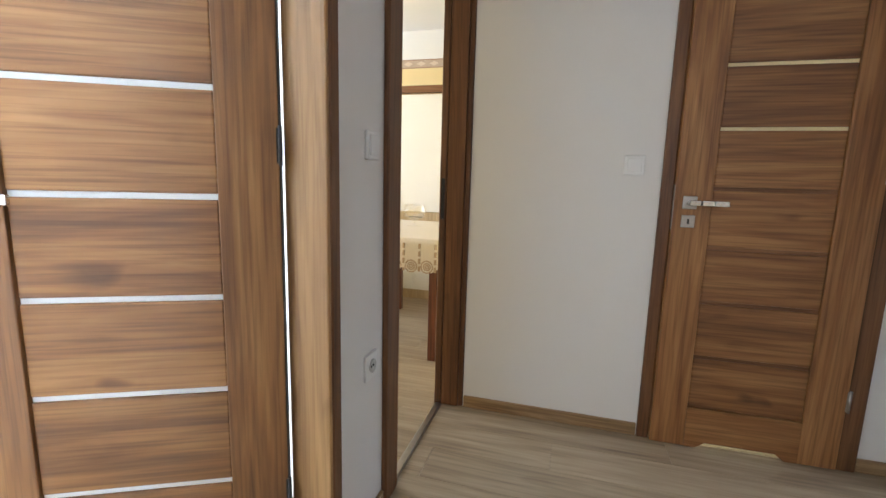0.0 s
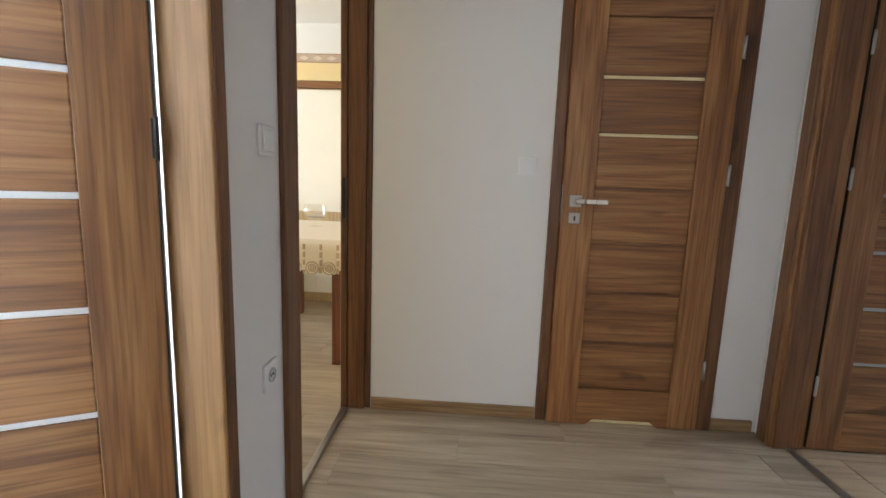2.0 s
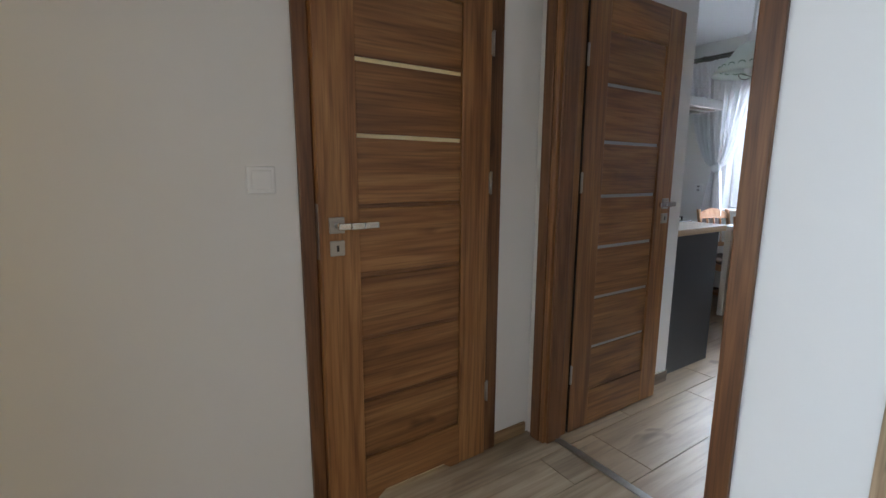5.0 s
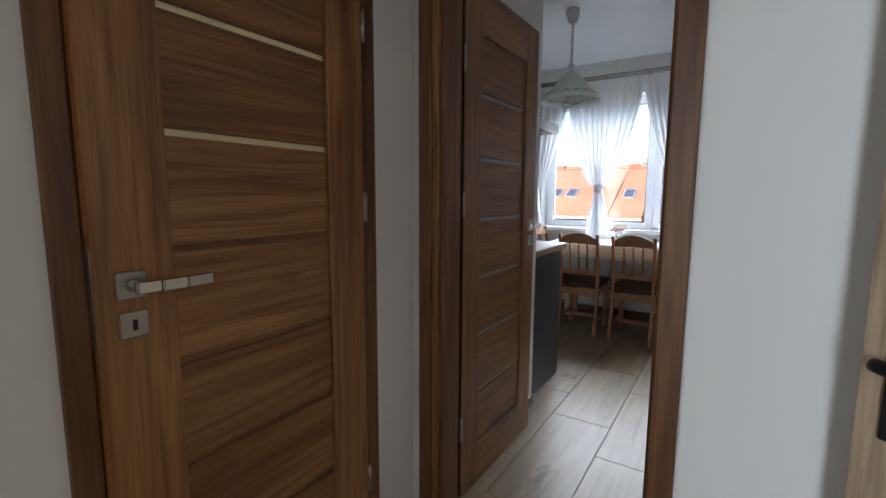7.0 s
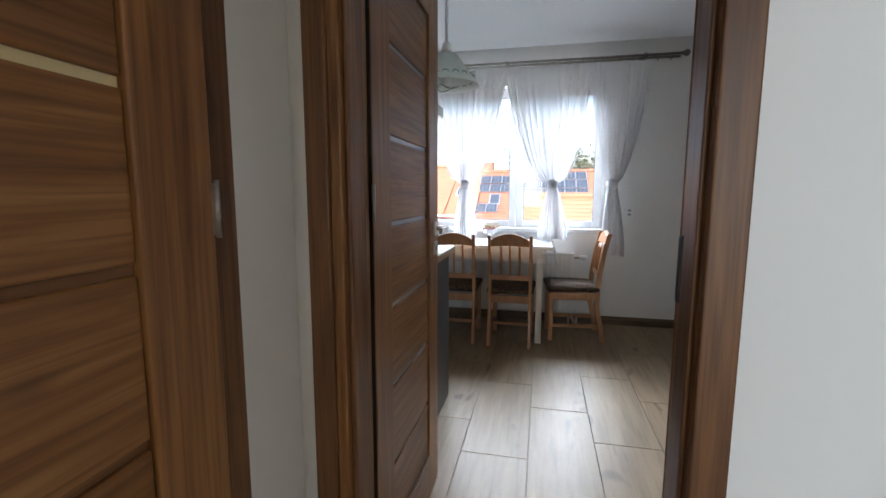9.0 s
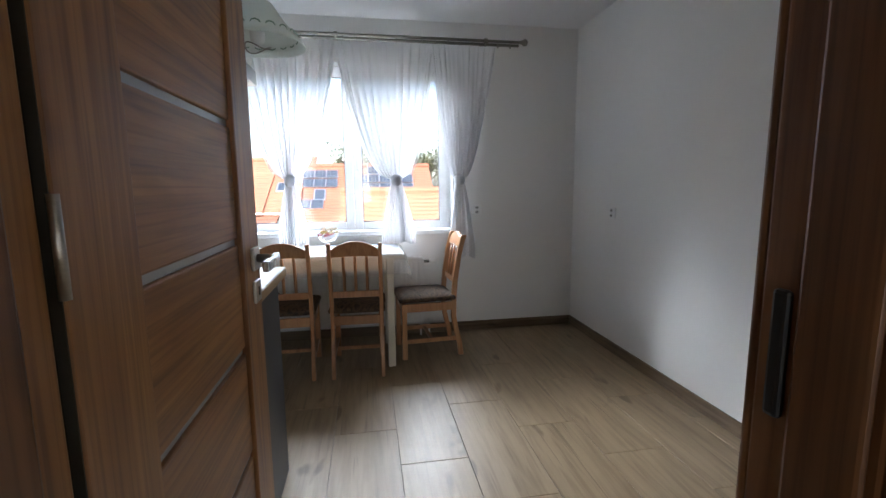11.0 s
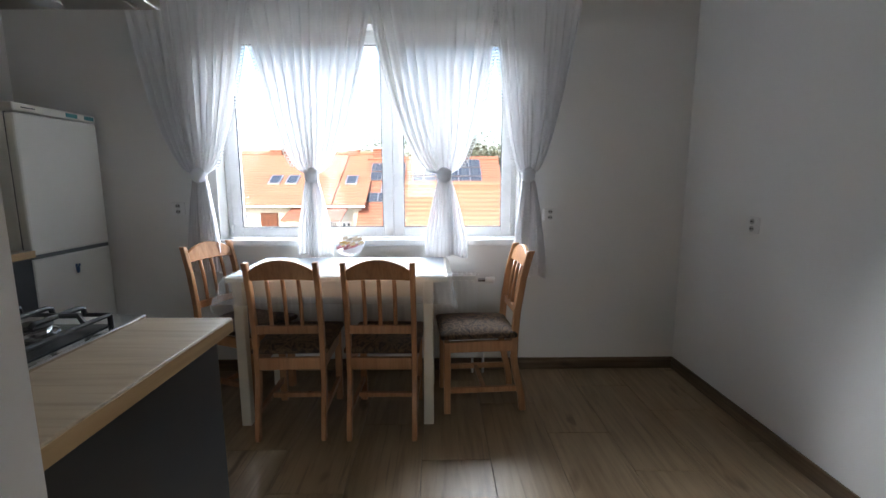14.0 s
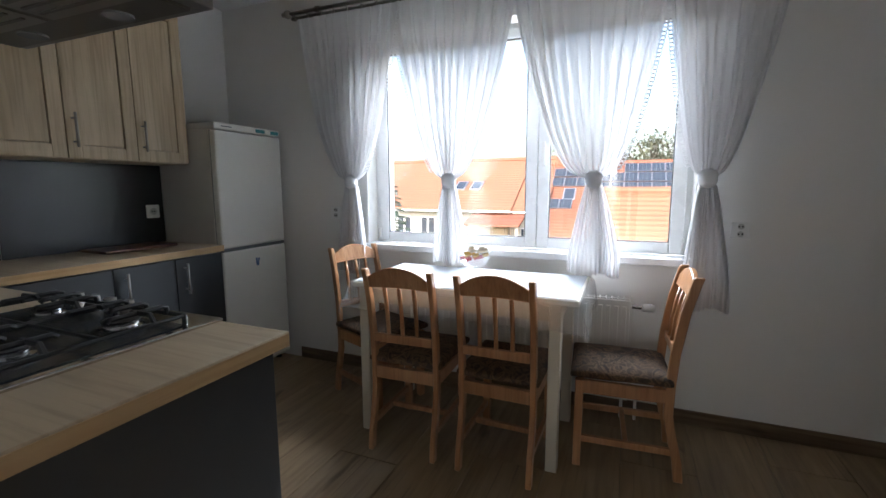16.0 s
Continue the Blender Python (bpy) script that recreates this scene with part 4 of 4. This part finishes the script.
part("well", box((-0.275, -0.225, 0.009), (0.275, 0.16, 0.0115), 0.001), slate, hob)
for bx, by, r in ((-0.15, -0.125, 0.05), (0.15, -0.125, 0.036), (-0.15, 0.085, 0.036), (0.15, 0.085, 0.045)):
    b = part("burner", lathe([(r * 1.1, 0.0115), (r * 1.1, 0.018), (r * 0.8, 0.02), (r * 0.8, 0.028)], 20, (bx, by, 0)), chrome, hob)
    part("burner_cap", lathe([(r * 0.86, 0.028), (r * 0.9, 0.033), (r * 0.6, 0.037)], 20, (bx, by, 0)), black, b)
for gx in (-0.14, 0.14):
    bm = bmesh.new()
    z = 0.047
    x0, x1, y0, y1 = gx - 0.132, gx + 0.132, -0.22, 0.158
    for a, b in (((x0, y0), (x1, y0)), ((x0, y1), (x1, y1)), ((x0, y0), (x0, y1)), ((x1, y0), (x1, y1)), ((x0, -0.03), (x1, -0.03))):
        merge(bm, tube([(*a, z - 0.012), (*b, z - 0.012)], 0.005, 6))
    for k in (-1, 0, 1):
        bx = gx + k * 0.075
        for ya, sy in ((y0, 1), (y1, -1)):
            reach = 0.085 if k == 0 else 0.135
            merge(bm, tube([(bx, ya, z - 0.014), (bx, ya + sy * 0.004, z + 0.004), (bx, ya + sy * 0.016, z + 0.008), (bx, ya + sy * reach, z + 0.008), (bx, ya + sy * (reach + 0.008), z + 0.002)], 0.0062, 6))
    for ya in (-0.125, 0.085):
        for xa, sx in ((x0, 1), (x1, -1)):
            merge(bm, tube([(xa, ya, z - 0.014), (xa + sx * 0.014, ya, z + 0.008), (xa + sx * 0.075, ya, z + 0.008), (xa + sx * 0.082, ya, z + 0.002)], 0.0062, 6))
    for x, y in ((x0, y0), (x1, y0), (x0, y1), (x1, y1)):
        merge(bm, tube([(x, y, 0.010), (x, y, z - 0.01)], 0.006, 6))
    part("grate", bm, iron, hob, "black cast iron grate")
for i in range(4):
    x = -0.17 + i * 0.075
    part("knob", lathe([(0.019, 0.009), (0.019, 0.016), (0.0165, 0.02), (0.0155, 0.036), (0.012, 0.038)], 20, (x - 0.06, 0.198, 0)), steel, hob, "steel knob")

# ---- cooker hood ----
hd = thing("cooker_hood", "grey steel cooker hood above the hob", "cooker hood")
part("canopy", box((-0.66, 1.222, 1.60), (0.0, 1.675, 1.655), 0.004), steel, hd)
part("underside", box((-0.63, 1.25, 1.592), (-0.03, 1.645, 1.600), 0.002), pewter, hd)
for x0, x1 in ((-0.62, -0.34), (-0.32, -0.04)):
    f = part("filter", box((x0, 1.28, 1.588), (x1, 1.56, 1.592)), steel, hd, "metal mesh grease filter")
    bm = bmesh.new()
    for i in range(9):
        box((x0 + 0.02, 1.30 + i * 0.028, 1.585), (x1 - 0.02, 1.307 + i * 0.028, 1.588), 0, bm)
    part("filter_slat", bm, pewter, f)
part("hood_lamp", lathe([(0.028, 0), (0.028, 0.004)], 18, (-0.18, 1.60, 1.588)), strip_grey, hd)
part("hood_lamp", lathe([(0.028, 0), (0.028, 0.004)], 18, (-0.48, 1.60, 1.588)), strip_grey, hd)
part("chimney", box((-0.46, 1.222, 1.655), (-0.20, 1.46, CEIL), 0.003), steel, hd)

# ---- pendant lamp ----
lamp = thing("pendant_lamp", "milky green glass pendant lamp on a white rod", "lamp", pose(-0.08, 2.12, 0))
part("ceiling_rose", lathe([(0.045, CEIL), (0.045, CEIL - 0.03), (0.03, CEIL - 0.085), (0.012, CEIL - 0.10)], 20), plastic_white, lamp, smooth=True)
part("rod", tube([(0, 0, CEIL - 0.09), (0, 0, 2.06)], 0.009, 10), plastic_white, lamp)
part("socket_cup", lathe([(0.012, 2.14), (0.03, 2.12), (0.035, 2.07), (0.03, 2.05)], 18), plastic_white, lamp)
part("shade", lathe([(0.035, 2.075), (0.075, 2.05), (0.13, 1.97), (0.19, 1.905), (0.212, 1.875), (0.208, 1.872), (0.186, 1.90), (0.126, 1.965), (0.07, 2.045), (0.033, 2.068)], 36), shade_glass, lamp, "milky glass shade with green pattern", True)
bm = bmesh.new()
for i in range(18):
    a = 2 * math.pi * i / 18
    pts = [(0.175 * math.cos(a) + 0.02 * math.cos(b) * -math.sin(a), 0.175 * math.sin(a) + 0.02 * math.cos(b) * math.cos(a), 1.918 + 0.014 * math.sin(b)) for b in [k * math.pi / 4 for k in range(9)]]
    merge(bm, tube(pts, 0.003, 4))
part("shade_pattern", bm, paint("sage_green_enamel", (0.25, 0.36, 0.27), 0.4), lamp)
part("bulb", lathe([(0.012, 2.05), (0.02, 2.0), (0.033, 1.93), (0.03, 1.89), (0.008, 1.868)], 18), strip_white, lamp, smooth=True)
part("pull_ring", tube([(0.055 * math.cos(a), 0.055 * math.sin(a) , 1.862 + 0.014 * math.sin(a * 2)) for a in [k * math.pi / 10 for k in range(21)]], 0.003, 6), pewter, lamp)

# ---- living room ----
wr = thing("wardrobe", "white fronted wardrobe with wooden plinth drawers", "wardrobe")
part("carcass", box((-2.195, -2.86, 0.0), (-1.83, -1.826, 1.86), 0.003), birch, wr)
part("cornice", box((-2.195, -2.88, 1.86), (-1.80, -1.826, 1.92), 0.004), frame_y, wr)
for y0, y1 in ((-2.84, -2.33), (-2.326, -1.83)):
    part("upper_door", box((-1.829, y0, 0.82), (-1.81, y1, 1.845), 0.002), lacquer, wr)
    d = part("drawer", box((-1.829, y0, 0.64), (-1.81, y1, 0.815), 0.002), birch, wr)
    part("drawer_slot", box((-1.81, (y0 + y1) / 2 - 0.07, 0.765), (-1.808, (y0 + y1) / 2 + 0.07, 0.775)), black, d)
    part("lower_door", box((-1.829, y0, 0.09), (-1.81, y1, 0.635), 0.002), lacquer, wr)
bd = thing("wall_border", "patterned beige wallpaper border under the ceiling", "border", kind="structure")
part("band", box((-2.1995, -5.6, 2.16), (-2.196, -1.83, 2.24)), paint("beige_border_paper", (0.52, 0.40, 0.30), 0.7, 0.15, 14), bd)
part("upper_wall", box((-2.1995, -5.6, 2.24), (-2.197, -1.83, CEIL)), wall_white, bd)
part("band_edge", boxes(((-2.196, -5.6, 2.232), (-2.194, -1.83, 2.24)), ((-2.196, -5.6, 2.16), (-2.194, -1.83, 2.168))), paint("border_edge", (0.36, 0.22, 0.15), 0.7), bd)
lozenge = paint("border_lozenge", (0.66, 0.54, 0.42), 0.7)
for i in range(14):
    y = -3.6 + i * 0.13
    part("motif", prism([(y - 0.045, 2.2), (y, 2.178), (y + 0.045, 2.2), (y, 2.222)], -2.196, -2.1935, "yz"), lozenge, bd)

lt = thing("living_table", "red-brown wooden table under a lace cloth", "table")
part("tabletop", box((-1.52, -2.66, 0.735), (-0.44, -1.96, 0.762), 0.005), mahogany, lt)
for x, y in ((-1.48, -2.62), (-1.48, -2.05), (-0.515, -2.62), (-0.515, -2.02)):
    part("leg", box((x, y, 0), (x + 0.05, y + 0.05, 0.735), 0.006), mahogany, lt)
lace_cloth = cloth("lace_tablecloth", "cream lace tablecloth with scalloped edge", -1.53, -0.43, -2.67, -1.95, 0.765, 0.20, lace, None, 0.008, 60, 40, 0.03)
hem = bmesh.new()
for i in range(7):
    y = -2.60 + i * 0.098
    for rad, cz in ((0.036, 0.605), (0.021, 0.605), (0.010, 0.605)):
        merge(hem, tube([(-0.396, y + rad * math.cos(a), cz + rad * math.sin(a)) for a in [j * math.pi / 6 for j in range(13)]], 0.004, 5))
    for k in range(4):
        merge(hem, tube([(-0.400, y + 0.049, 0.575 + k * 0.045), (-0.402, y + 0.049, 0.605 + k * 0.045)], 0.008, 5))
part("lace_motif", hem, paint("ecru_thread", (0.50, 0.38, 0.27), 0.9, 0.1, 30), lace_cloth, "ecru lace scrolls along the hem")
gb = thing("glass_goblet", "large empty glass goblet on the lace cloth", "glass", pose(-1.07, -2.33, 0.768))
part("goblet", lathe([(0.05, 0), (0.05, 0.003), (0.008, 0.008), (0.007, 0.035), (0.03, 0.045), (0.075, 0.075), (0.085, 0.11), (0.068, 0.16), (0.066, 0.16), (0.082, 0.11), (0.072, 0.078), (0.02, 0.05)], 28), clear_glass, gb, smooth=True)
ft = thing("armchair", "yellow fabric armchair seen past the doorway", "armchair")
part("back", box((-1.78, -3.36, 0.3), (-1.60, -2.90, 0.92), 0.04), wall_yellow, ft)
part("base", box((-1.78, -3.36, 0.0), (-1.20, -2.90, 0.40), 0.04), wall_yellow, ft)

# ---- outdoors ----
structure("ground", boxes(((-400, 6, -7.2), (400, 900, -7.0))), grass_mat, "grassy ground below the window", "ground")
structure("outer_wall", boxes(((-9, 3.87, -7), (9, 3.98, -0.25)), ((-9, 3.87, 2.75), (9, 3.98, 4.0)), ((-9, 3.87, -0.25), (-2.2, 3.98, 2.75)), ((2.4, 3.87, -0.25), (9, 3.98, 2.75))), render_white, "rendered outer wall of the block", "wall")


def house(name, label, x0, x1, y0, y1, eave, ridge, roof, dormers=(), openings=()):
    """Gabled house whose ridge runs along x; its front faces -y."""
    ob = thing(name, label, "house", pose((x0 + x1) / 2, y0, -7))
    hw, d, e, r = (x1 - x0) / 2, y1 - y0, eave + 7, ridge + 7
    part("wall", prism([(0, 0), (0, e), (d / 2, r - 0.15), (d, e), (d, 0)], -hw, hw, "yz"), render_white, ob)
    rb = bmesh.new()
    for o in ([(-0.4, e - 0.3), (d / 2, r - 0.1), (d / 2, r + 0.1), (-0.4, e - 0.1)], [(d + 0.4, e - 0.3), (d / 2, r - 0.1), (d / 2, r + 0.1), (d + 0.4, e - 0.1)]):
        merge(rb, prism(o, -hw - 0.25, hw + 0.25, "yz"))
    rf = part("roof", rb, roof, ob)
    part("ridge_tiles", tube([(-hw - 0.25, d / 2, r + 0.1), (hw + 0.25, d / 2, r + 0.1)], 0.16, 8), roof, rf)
    part("gutter", tube([(-hw - 0.25, -0.45, e - 0.22), (hw + 0.25, -0.45, e - 0.22)], 0.07, 8), alu, ob)
    slope = math.atan2(r - e, d / 2 + 0.0)
    for fx, f in dormers:
        y = d / 2 * f
        z = e + (r - e) * f
        m = pose(fx - (x0 + x1) / 2, y, z + 0.12, math.degrees(slope), 0, 0)
        w = part("skylight", box((-0.33, -0.5, -0.05), (0.33, 0.5, 0.06), 0.02), alu, ob)
        w.matrix_basis = m
        part("skylight_pane", box((-0.25, -0.42, 0.06), (0.25, 0.42, 0.065)), solar, w)
    for fx, z, w, h, door in openings:
        o = part("door" if door else "window", box((fx - (x0 + x1) / 2 - w / 2, -0.08, z + 7), (fx - (x0 + x1) / 2 + w / 2, 0.05, z + 7 + h), 0.02), mahogany if door else pvc, ob)
        if not door:
            for s in (-1, 1):
                cx = fx - (x0 + x1) / 2 + s * w / 4
                part("pane", box((cx - w / 4 + 0.06, -0.09, z + 7.08), (cx + w / 4 - 0.06, -0.075, z + 7 + h - 0.08)), solar, o)
    return ob


def solar_panels(parent, cells, d, e, r, cx):
    """Panels in rows up the front slope: (x, fraction up the slope)."""
    slope = math.atan2(r - e, d / 2)
    for x, f in cells:
        m = pose(x - cx, d / 2 * f, e + (r - e) * f + 0.22, math.degrees(slope), 0, 0)
        p = part("solar_panel", box((-0.32, -0.38, -0.02), (0.32, 0.38, 0.02)), alu, parent)
        p.matrix_basis = m
        bm = bmesh.new()
        for i in range(3):
            for j in range(5):
                box((-0.30 + i * 0.202, -0.36 + j * 0.145, 0.02), (-0.30 + i * 0.202 + 0.19, -0.36 + j * 0.145 + 0.135, 0.026), 0, bm)
        part("solar_cell", bm, solar, p)


house("row_house", "long white house with orange tiled roof", -18.5, -5.1, 24, 34, 0.15, 2.80, roof_orange,
      ((-8.4, 0.38), (-7.45, 0.38)), ((-11.2, -1.8, 0.9, 1.4, False), (-9.7, -1.8, 0.9, 1.4, False), (-8.15, -2.4, 0.9, 2.0, True), (-5.7, -1.7, 0.5, 0.8, False)))
house("row_house", "white house with sunlit orange tiled roof", -5.0, -3.4, 24.2, 34, 0.12, 2.78, roof_orange,
      ((-4.2, 0.38),), ((-4.2, -1.8, 0.5, 0.9, False),))
h3 = house("solar_house", "red roofed house covered with solar panels", -3.3, 4.0, 23, 33, -1.4, 2.4, roof_red, ((-2.2, 0.55),), ((-2.6, -2.9, 1.1, 1.2, False),))
cells = [(0.8 + i * 0.66, 0.90) for i in range(4)] + [(-0.5 + i * 0.66, f) for i in range(6) for f in (0.63, 0.765)]
cells += [(-2.9 + i * 0.66, f) for i in range(3) for f in (0.70, 0.84)] + [(-2.95, 0.40), (-2.29, 0.40)]
solar_panels(h3, cells, 10, 5.6, 9.4, 0.35)
part("dormer", boxes(((-1.2, 4.0, 8.2), (-0.3, 5.6, 9.8)), ((-1.3, 3.9, 9.8), (-0.2, 5.7, 9.9))), alu, h3)
house("annex", "low annex with plain orange roof", -0.3, 5.5, 14, 19, -1.2, 0.97, roof_orange)
porch = thing("porch", "small porch with red sloping roof", "porch", pose(-5.5, 23.55, -7))
part("porch_roof", prism([(-1.5, 6.30), (0.4, 6.80), (0.4, 6.88), (-1.5, 6.38)], -1.45, 1.45, "yz"), roof_red, porch)
for x in (-1.3, 1.3):
    part("porch_post", box((x - 0.06, -1.35, 0), (x + 0.06, -1.23, 6.32)), render_white, porch)
part("porch_door", box((-0.5, 0.28, 4.0), (0.45, 0.44, 6.1), 0.02), birch, porch, "pale wooden door under the porch roof")
lattice = bmesh.new()
for i in range(7):
    merge(lattice, tube([(0.62 + i * 0.09, -1.29, 5.2), (0.70 + i * 0.09, -1.29, 6.25)], 0.012, 5))
part("porch_lattice", lattice, bare, porch)
for x, y in ((-9.3, 29), (-4.6, 29.2), (-2.9, 28.2)):
    c = thing("chimney", "brick chimney on the tiled ridge", "chimney", pose(x, y, 2.35))
    part("stack", box((-0.35, -0.3, -0.6), (0.35, 0.3, 0.75), 0.02), roof_red, c)
    part("cap", box((-0.42, -0.36, 0.75), (0.42, 0.36, 0.84), 0.02), render_white, c)


def spruce(m, h, seed):
    rnd = random.Random(seed)
    ob = thing("spruce_tree", "blue-green spruce in front of the houses", "tree", m)
    part("trunk", tube([(0, 0, 0), (0, 0, h)], 0.16, 8, 0.15), bare, ob)
    bm = bmesh.new()
    for i in range(150):
        f = i / 150
        z = h * (0.15 + 0.84 * f)
        ln = (1 - f) * h * 0.26 + 0.15
        a = i * 2.399 + rnd.uniform(-0.2, 0.2)
        d = Vector((math.cos(a), math.sin(a), -0.18))
        merge(bm, tube([Vector((0, 0, z)), Vector((0, 0, z)) + d * ln], 0.03, 4, 0.3))
        for k in range(9):
            t = 0.2 + 0.8 * k / 9
            p = Vector((0, 0, z)) + d * ln * t
            for s in (-1, 1):
                q = Vector((math.cos(a + s * 1.0), math.sin(a + s * 1.0), -0.1 + rnd.uniform(-0.15, 0.25))) * ln * 0.3 * (1.15 - t)
                merge_leaf(bm, p, p + q, 0.05)
    part("crown", bm, needle, ob)
    return ob


def merge_leaf(bm, p, q, w):
    d = (q - p)
    n = Vector((-d.y, d.x, 0.2)).normalized() * w
    m = (p + q) / 2
    bm.faces.new([bm.verts.new(v) for v in (p, m + n, q, m - n)])


def bare_tree(m, h, seed, leaves):
    rnd = random.Random(seed)
    ob = thing("tree", "bare spring tree behind the roofs" if not leaves else "evergreen tree behind the roofs", "tree", m, "trees behind the roofs")
    bm, lf = bmesh.new(), bmesh.new()

    def grow(p, d, ln, r, lev):
        q = p + d * ln
        merge(bm, tube([p, (p + q) / 2 + Vector((rnd.uniform(-0.05, 0.05) * ln, 0, 0)), q], r, 4, 0.6))
        if lev == 0:
            if leaves:
                for _ in range(10):
                    o = q + Vector([rnd.gauss(0, 0.45) for _ in range(3)])
                    merge_leaf(lf, o, o + Vector([rnd.uniform(-0.3, 0.3) for _ in range(3)]), 0.12)
            return
        for _ in range(3):
            nd = (d + Vector((rnd.uniform(-0.7, 0.7), rnd.uniform(-0.7, 0.7), rnd.uniform(-0.1, 0.5)))).normalized()
            grow(q, nd, ln * rnd.uniform(0.6, 0.8), r * 0.6, lev - 1)

    grow(Vector((0, 0, 0)), Vector((0, 0, 1)), h * 0.38, 0.2, 4)
    part("branches", bm, bare, ob)
    if leaves:
        part("crown", lf, leafy, ob)
    else:
        lf.free()
    return ob


spruce(pose(-6.7, 14.5, -7), 8.5, 3)
proto = bare_tree(pose(-14, 44, -7), 10.8, 11, False)
for x, y, s in ((-9.5, 46, 1.02), (-5.5, 43, 0.97), (-18, 45, 1.05), (-2.5, 48, 1.0)):
    copy_thing(proto, pose(x, y, -7, 0, 0, x * 40) @ Matrix.Scale(s, 4))
proto = bare_tree(pose(4, 52, -7), 12.2, 12, True)
for i in range(9):
    copy_thing(proto, pose(6.5 + i * 2.7, 52 + 5 * (i % 2), -7, 0, 0, i * 77) @ Matrix.Scale(0.98 + 0.05 * (i % 3), 4))
for i in range(5):
    copy_thing(proto, pose(-3.0 + i * 1.6, 58 + 3 * (i % 2), -7, 0, 0, i * 51))

# ---- floor pieces ----
def laid(x0, x1, y0, y1, width, length, gap, material, name, seed, z=0.0):
    """Boards along y, staggered; each is a piece of the floor."""
    rnd = random.Random(seed)
    cache = {}
    x = x0
    col = 0
    while x < x1 - 0.01:
        w = min(width, x1 - x)
        y = y0 - length * ((col * 0.37 + 0.2) % 1.0)
        while y < y1:
            a, b = max(y, y0), min(y + length, y1)
            if b - a > 0.02:
                key = (round(w, 3), round(b - a, 3))
                if key not in cache:
                    hw, hl, t = key[0] / 2 - gap, key[1] / 2 - gap, 0.0012
                    bm = prism([(-hw, -hl), (hw, -hl), (hw, hl), (-hw, hl)], -0.008, 0.0, "xy")
                    bmesh.ops.bevel(bm, geom=[e for e in bm.edges if all(v.co.z > -0.001 for v in e.verts)], offset=t, segments=1, affect="EDGES")
                    cache[key] = mesh_of(bm, name, material)
                ob = new(name, cache[key])
                ob.parent = sub
                ob.location = ((x + x + w) / 2, (a + b) / 2, z)
            y += length
        x += width
        col += 1


laid(0.0, 1.98, -1.79, 0.218, 0.192, 1.285, 0.0006, plank_y, "plank", 1)
laid(-2.2, 0.70, -5.0, -1.79, 0.192, 1.285, 0.0006, plank_y, "plank", 2)
laid(-1.98, 2.148, 0.218, 3.5, 0.31, 0.81, 0.0012, tile_y, "floor_tile", 3)
laid(0.82, 3.4, -4.8, -1.93, 0.192, 1.285, 0.0006, plank_y, "plank", 4)
laid(2.1, 4.5, -2.8, 0.9, 0.6, 0.6, 0.001, tile_y, "landing_tile", 5)
